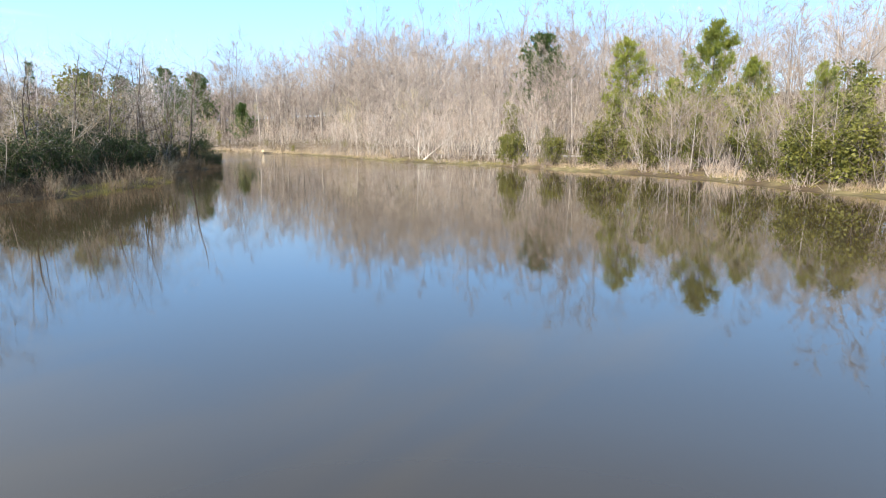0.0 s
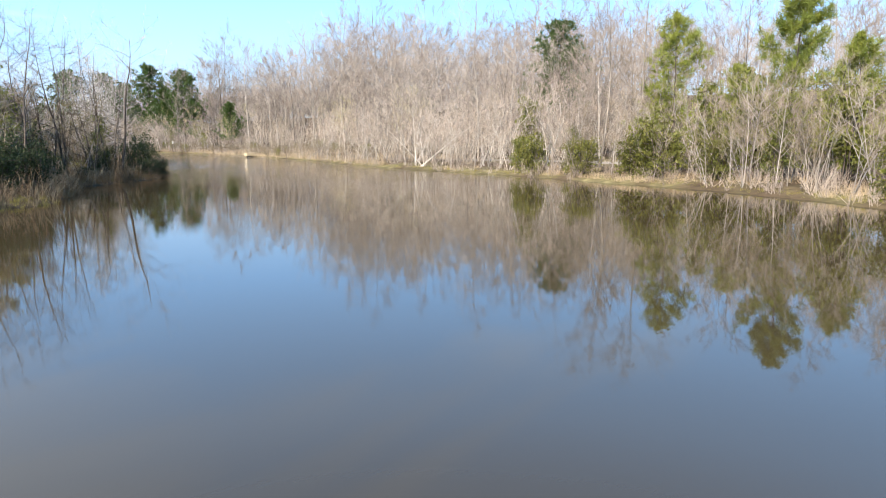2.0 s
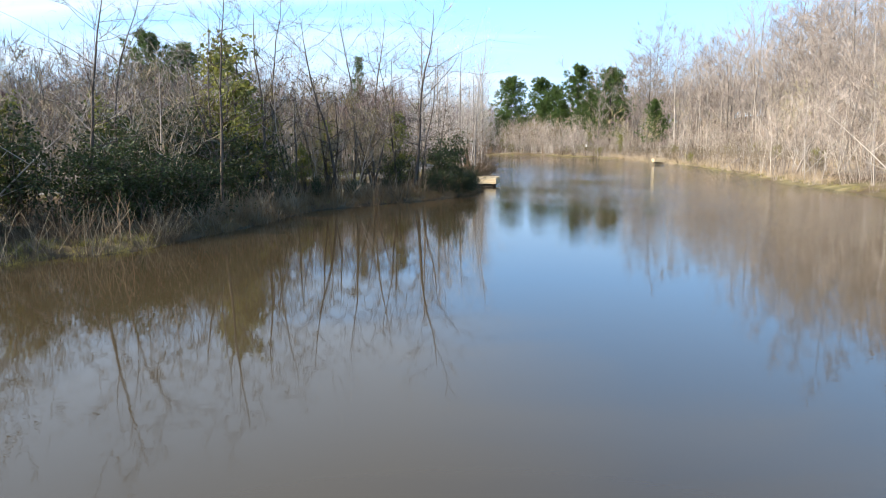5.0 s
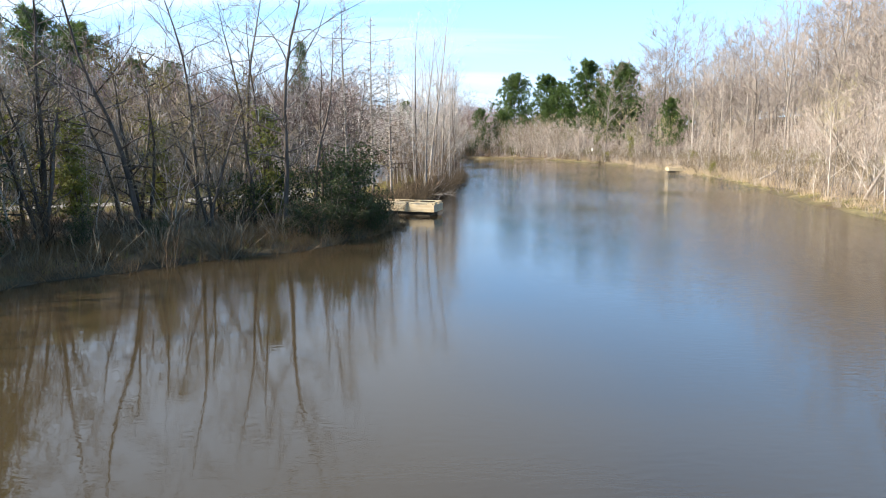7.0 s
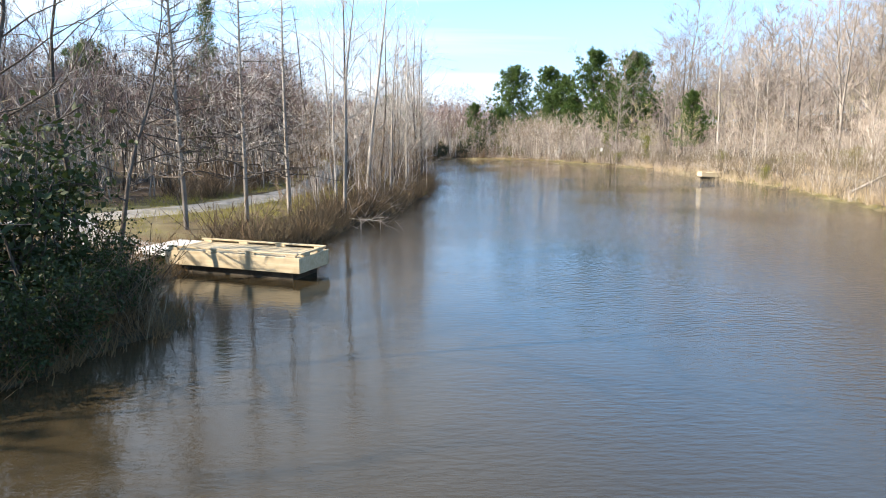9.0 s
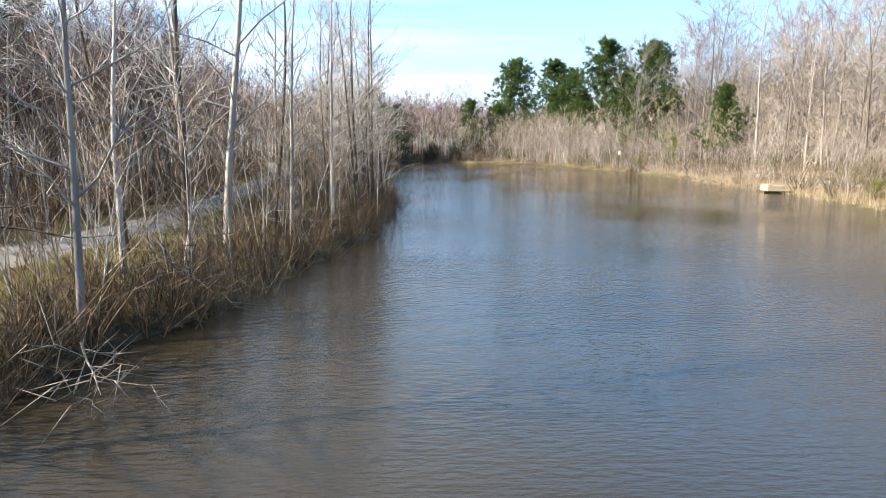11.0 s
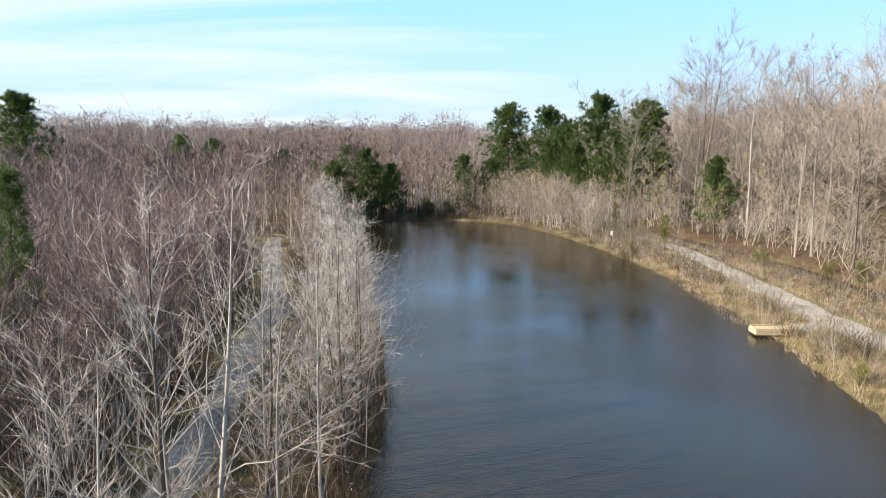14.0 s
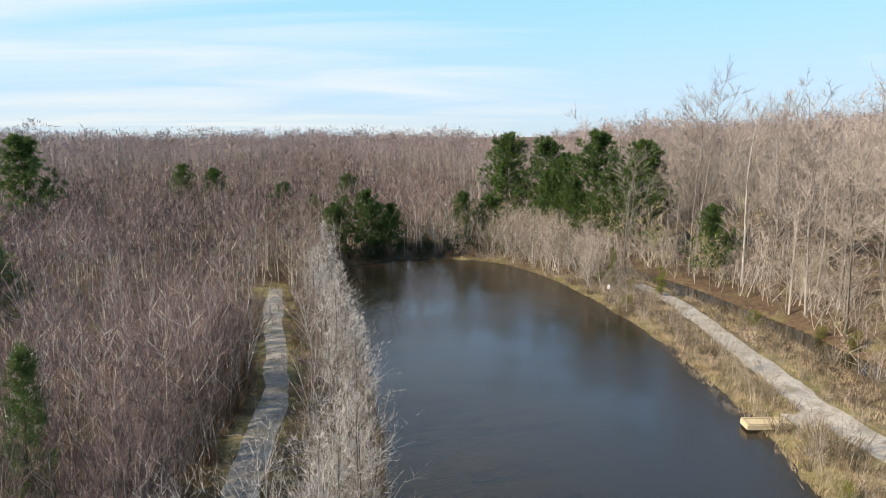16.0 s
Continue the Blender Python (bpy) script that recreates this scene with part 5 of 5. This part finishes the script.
scatter("straw_verge", tuft, c, rs.uniform(0.8, 1.6, len(c)), 36, M_STRAW, "tall pale straw grass beside the eastern path", "grass")
c = spots(4600, (-118, 15, 50, 200), rs, lambda q: bank(q, 0.0, 1.2))
scatter("waterside_grass", tuft, c, rs.uniform(0.2, 0.5, len(c)), 29, M_GREENGRASS, "low yellow-green grass at the waterline", "grass")

c = spots(2600, (-120, 20, -26, 160), rs, lambda q: ~is_east(q) & (shore_distance(q) > 2.2) & (away(q, WEST_LINE) < 5) & off_paths(q, 1.3))
scatter("verge_grass", tuft, c, rs.uniform(0.3, 0.8, len(c)), 31, M_GREENGRASS, "rough olive and yellow grass beside the western path", "grass")
c = spots(1300, (-125, 15, -18, 190), rs, lambda q: ~is_east(q) & bank(q, -0.25, 2.6))
scatter("bank_weeds", tuft, c, rs.uniform(0.3, 0.8, len(c)), 34, M_TWIG_DARK, "withered brown weeds hanging over the western waterline", "weeds")
c = spots(2200, (-34, 50, -18, 78), rs, lambda q: bank(q, -0.3, 4.0))
scatter("shaded_weeds", tuft, c, rs.uniform(0.4, 1.0, len(c)), 40, M_DEADLEAF, "brown weeds and dead stalks on the western bank", "weeds", lean=0.2)
# same weeds further south, darker in colour to carry the shade there
c = spots(1500, (-34, 20, -18, 50), rs, lambda q: bank(q, -0.25, 4.0) & ~((q[:, 1] > 35) & (q[:, 1] < 48) & bank(q, -1, 1.7)))
scatter("dark_weeds", tuft, c, rs.uniform(0.4, 1.0, len(c)), 50, M_TWIG_DARK, "dead weeds toned dark for the shade on the southern part of the western bank", "weeds", lean=0.2)
c = spots(400, (-36, 22, -18, 78), rs, lambda q: bank(q, -0.3, 6.0) & off_paths(q, 1.7))
scatter("shaded_scrub", brush, c, rs.uniform(0.3, 0.9, len(c)), 41, M_TWIG_BROWN, "tangled bare scrub on the shaded western bank", "scrub", lean=0.2)
c = spots(330, (-62, 79, -32, 112), rs, lambda q: bank(q, -0.3, 2.2) & ~glade(q))
scatter("strip_scrub", brush, c, rs.uniform(0.35, 0.85, len(c)), 42, M_TWIG_DARK, "rust-brown scrub under the waterside trees", "scrub", lean=0.2)
c = spots(110, (-38, 78.5, -32, 92), rs, lambda q: bank(q, -0.2, 2.0) & off_paths(q, 1.7))
scatter("pier_side_brush", brush, c, rs.uniform(0.35, 0.75, len(c)), 45, M_TWIG_DARK, "dark rust-brown brush on the bank beside the fishing pier", "brush", lean=0.2)
c = spots(520, (-26, 35, -18, 48), rs, lambda q: bank(q, -0.45, 1.7))
scatter("turf_spit", tuft, c, rs.uniform(0.2, 0.42, len(c)), 48, M_GREENGRASS, "low green turf at the water on the western bank", "grass", lean=0.3)
c = spots(1100, (-62, 80, -34, 112), rs, lambda q: bank(q, 2.0, 9) & ~is_east(q) & off_paths(q, 1.4))
scatter("strip_turf", tuft, c, rs.uniform(0.25, 0.55, len(c)), 49, M_GREENGRASS, "olive-green grass under the waterside trees", "grass", lean=0.3)
wisp = [both_parts(grow_crown(420 + i, tall=5.0, girth=0.025, base=0.15, wide=1.1, limbs=9, forks=3, twigs=5, twig_long=0.55, twig_wide=0.007, joints=3, wander=0.1, fork_wide=0.014)) for i in range(4)]
c = spots(330, (-112, 76, -32, 160), rs, lambda q: ~glade(q) & ~is_east(q) & bank(q, 0.2, 6.0) & off_paths(q, 2.0) & (q[:, 1] > 81))
scatter("strip_thicket", wisp, c, rs.uniform(0.5, 1.2, len(c)), 32, (M_TWIG_GREY, M_TWIG_RED), "brown leafless saplings between western path and water", "thicket")


c = spots(190, (-75, 98, 0, 178), rs, lambda q: is_east(q) & bank(q, 0.1, 3.4) & off_paths(q, 1.8))
scatter("eastern_shore_saplings", wisp, c, rs.uniform(0.35, 0.85, len(c)), 51, (M_STEM_PALE, M_TWIG_BROWN), "thin bare saplings along the eastern waterline", "thicket", lean=0.12)
c = spots(300, (-95, 112, 10, 200), rs, lambda q: is_east(q) & bank(q, 10, 34) & off_paths(q, 2.4))
scatter("slope_brush", brush, c, rs.uniform(0.4, 1.1, len(c)), 52, M_TWIG_BROWN, "low brown brush under the trees of the slope", "brush", lean=0.2)


# ---- piers ----
def box(lx, ly, lz, bevel=0.008):
    bm = bmesh.new()
    bmesh.ops.create_cube(bm, size=1.0)
    bmesh.ops.scale(bm, vec=(lx, ly, lz), verts=bm.verts)
    if bevel:
        bmesh.ops.bevel(bm, geom=bm.edges[:], offset=bevel, segments=1, affect="EDGES")
    return bm


def board(name, bm, material, parent, at=(0, 0, 0), turn=0.0, label=""):
    me = bpy.data.meshes.new(name)
    bm.to_mesh(me)
    bm.free()
    me.materials.append(material)
    ob = part(name, me, parent, label)
    ob.matrix_local = pose(*at, 0, 0, turn)
    return ob


def pier(label, corner, heading, long, wide, deck):
    """A low fishing pier: joists behind deep fascia boards, deck planks, a kerb rail on blocks, posts in the water.
    corner: its outer near corner; heading: degrees of its long side, from the shore outwards."""
    top = thing("fishing_pier", label, "pier", "fishing piers", pose(corner[0], corner[1], 0, 0, 0, heading))
    n = round(long / 0.145)
    w = long / n
    plank = None
    for i in range(n):
        if plank is None:
            plank = board("plank", box(w - 0.008, wide - 0.04, 0.038), M_PLANK, top, (-w / 2, wide / 2, deck))
        else:
            ob = plank.copy()
            scene.collection.objects.link(ob)
            ob.matrix_local = pose(-w * (i + 0.5), wide / 2, deck + 0.003 * math.sin(i * 2.7))
    for y, nm in ((0.0, "fascia_board"), (wide, "fascia_board")):
        board(nm, box(long + 0.04, 0.04, 0.40), M_PLANK, top, (-long / 2, y, deck - 0.185))
    for x in (0.0, -long):
        board("fascia_board", box(0.04, wide - 0.05, 0.395), M_PLANK, top, (x, wide / 2, deck - 0.185))
    for y in (0.035, wide - 0.035):
        rail = board("kerb_rail", box(long - 0.10, 0.09, 0.045), M_PLANK, top, (-long / 2, y, deck + 0.105))
        for x in np.linspace(-0.25, -long + 0.25, 4):
            board("spacer_block", box(0.30, 0.085, 0.062), M_PLANK, top, (float(x), y, deck + 0.051))
    board("kerb_rail", box(0.09, wide - 0.20, 0.045), M_PLANK, top, (-0.04, wide / 2, deck + 0.105))
    for y in (0.4, wide - 0.4):
        board("spacer_block", box(0.085, 0.30, 0.062), M_PLANK, top, (-0.04, y, deck + 0.051))
    # inset near-black boards, added in place of the shade below the deck
    for y in (0.16, wide - 0.16):
        board("skirt_board", box(long - 0.55, 0.04, 0.42), M_POST_AND_SHADE, top, (-long / 2, y, deck - 0.40))
    board("skirt_board", box(0.04, wide - 0.4, 0.42), M_POST_AND_SHADE, top, (-0.26, wide / 2, deck - 0.40))
    for x in (-0.35, -long * 0.5, -long + 0.5):
        for y in (0.22, wide - 0.22):
            board("post", box(0.14, 0.14, 1.3, 0.012), M_POST_AND_SHADE, top, (x, y, deck - 0.75))
    for y in np.linspace(0.3, wide - 0.3, 3):
        board("joist", box(long - 0.1, 0.04, 0.18), M_POST_AND_SHADE, top, (-long / 2, float(y), deck - 0.12))
    return top


pier("low fishing pier of new yellow pine boards at the western bank", (-27.9, 78.0), 23, 4.2, 1.5, 0.60)
pier("low fishing pier of pale boards at the eastern bank", (-39.3, 137.4), 221, 3.7, 1.25, 0.55)

ramp = tagged(new("concrete_ramp"), "sloping pale concrete slab from path to pier", "ramp")
ramp.matrix_world = pose(-32.3, 76.9, 0.50, 0, 0, 23)
board("slab", box(1.3, 1.8, 0.16, 0.015), M_CONCRETE, ramp, (-0.25, 0.25, -0.02))

# nesting box on a pole at the northern bank
nest = thing("nest_box", "small white nesting box on a thin pole by the water", "nest box", "", pose(-65.3, 165.2, gz(-65.3, 165.2), 0, 0, 40))
board("pole", box(0.07, 0.07, 2.6, 0.01), M_POST_AND_SHADE, nest, (0, 0, 1.2))
board("box_body", box(0.28, 0.26, 0.5, 0.012), M_WHITE, nest, (0, -0.17, 2.3))
board("box_roof", box(0.36, 0.38, 0.03, 0.006), M_WHITE, nest, (0, -0.18, 2.565))


# fallen, leaning dead tree on the eastern bank
def leaning_log(x, y, turn, tilt, long, seed, girth=0.13, label="pale dead tree leaning over the bank"):
    trunk, wood, twigs = grow(seed, tall=long, girth=girth, first=0.3, boughs=8, reach=0.25, rise=0.7, forks=2, twigs=2, twig_long=0.8, twig_wide=0.012, sides=4)
    top = stand("fallen_tree", label, "fallen tree", [("trunk", trunk, M_BARK_PALE, ""), ("crown", two_tone(wood, twigs), (M_BARK_PALE, M_TWIG_TAN), "broken bare branches")], "fallen trees")
    top.matrix_world = Matrix.Translation((x, y, gz(x, y))) @ pose(0, 0, 0, 0, 0, turn) @ pose(0, 0, 0, tilt, 0, 0)
    return top


leaning_log(-2.6, 86.5, 60, 58, 8.0, 501)
leaning_log(-11.5, 100.5, 20, 50, 7.0, 502)
leaning_log(-22.5, 117.0, 100, 62, 6.0, 503)
for x, y, turn, tilt, long, seed in ((-38.7, 90.0, 55, 72, 4.5, 504), (-41.4, 94.6, 62, 62, 4.2, 505), (-36.5, 86.6, 70, 78, 4.0, 506), (-39.5, 92.0, 30, 55, 3.6, 507)):
    leaning_log(x, y, turn, tilt, long, seed, 0.032, "thin pale dead sapling hanging over the water")
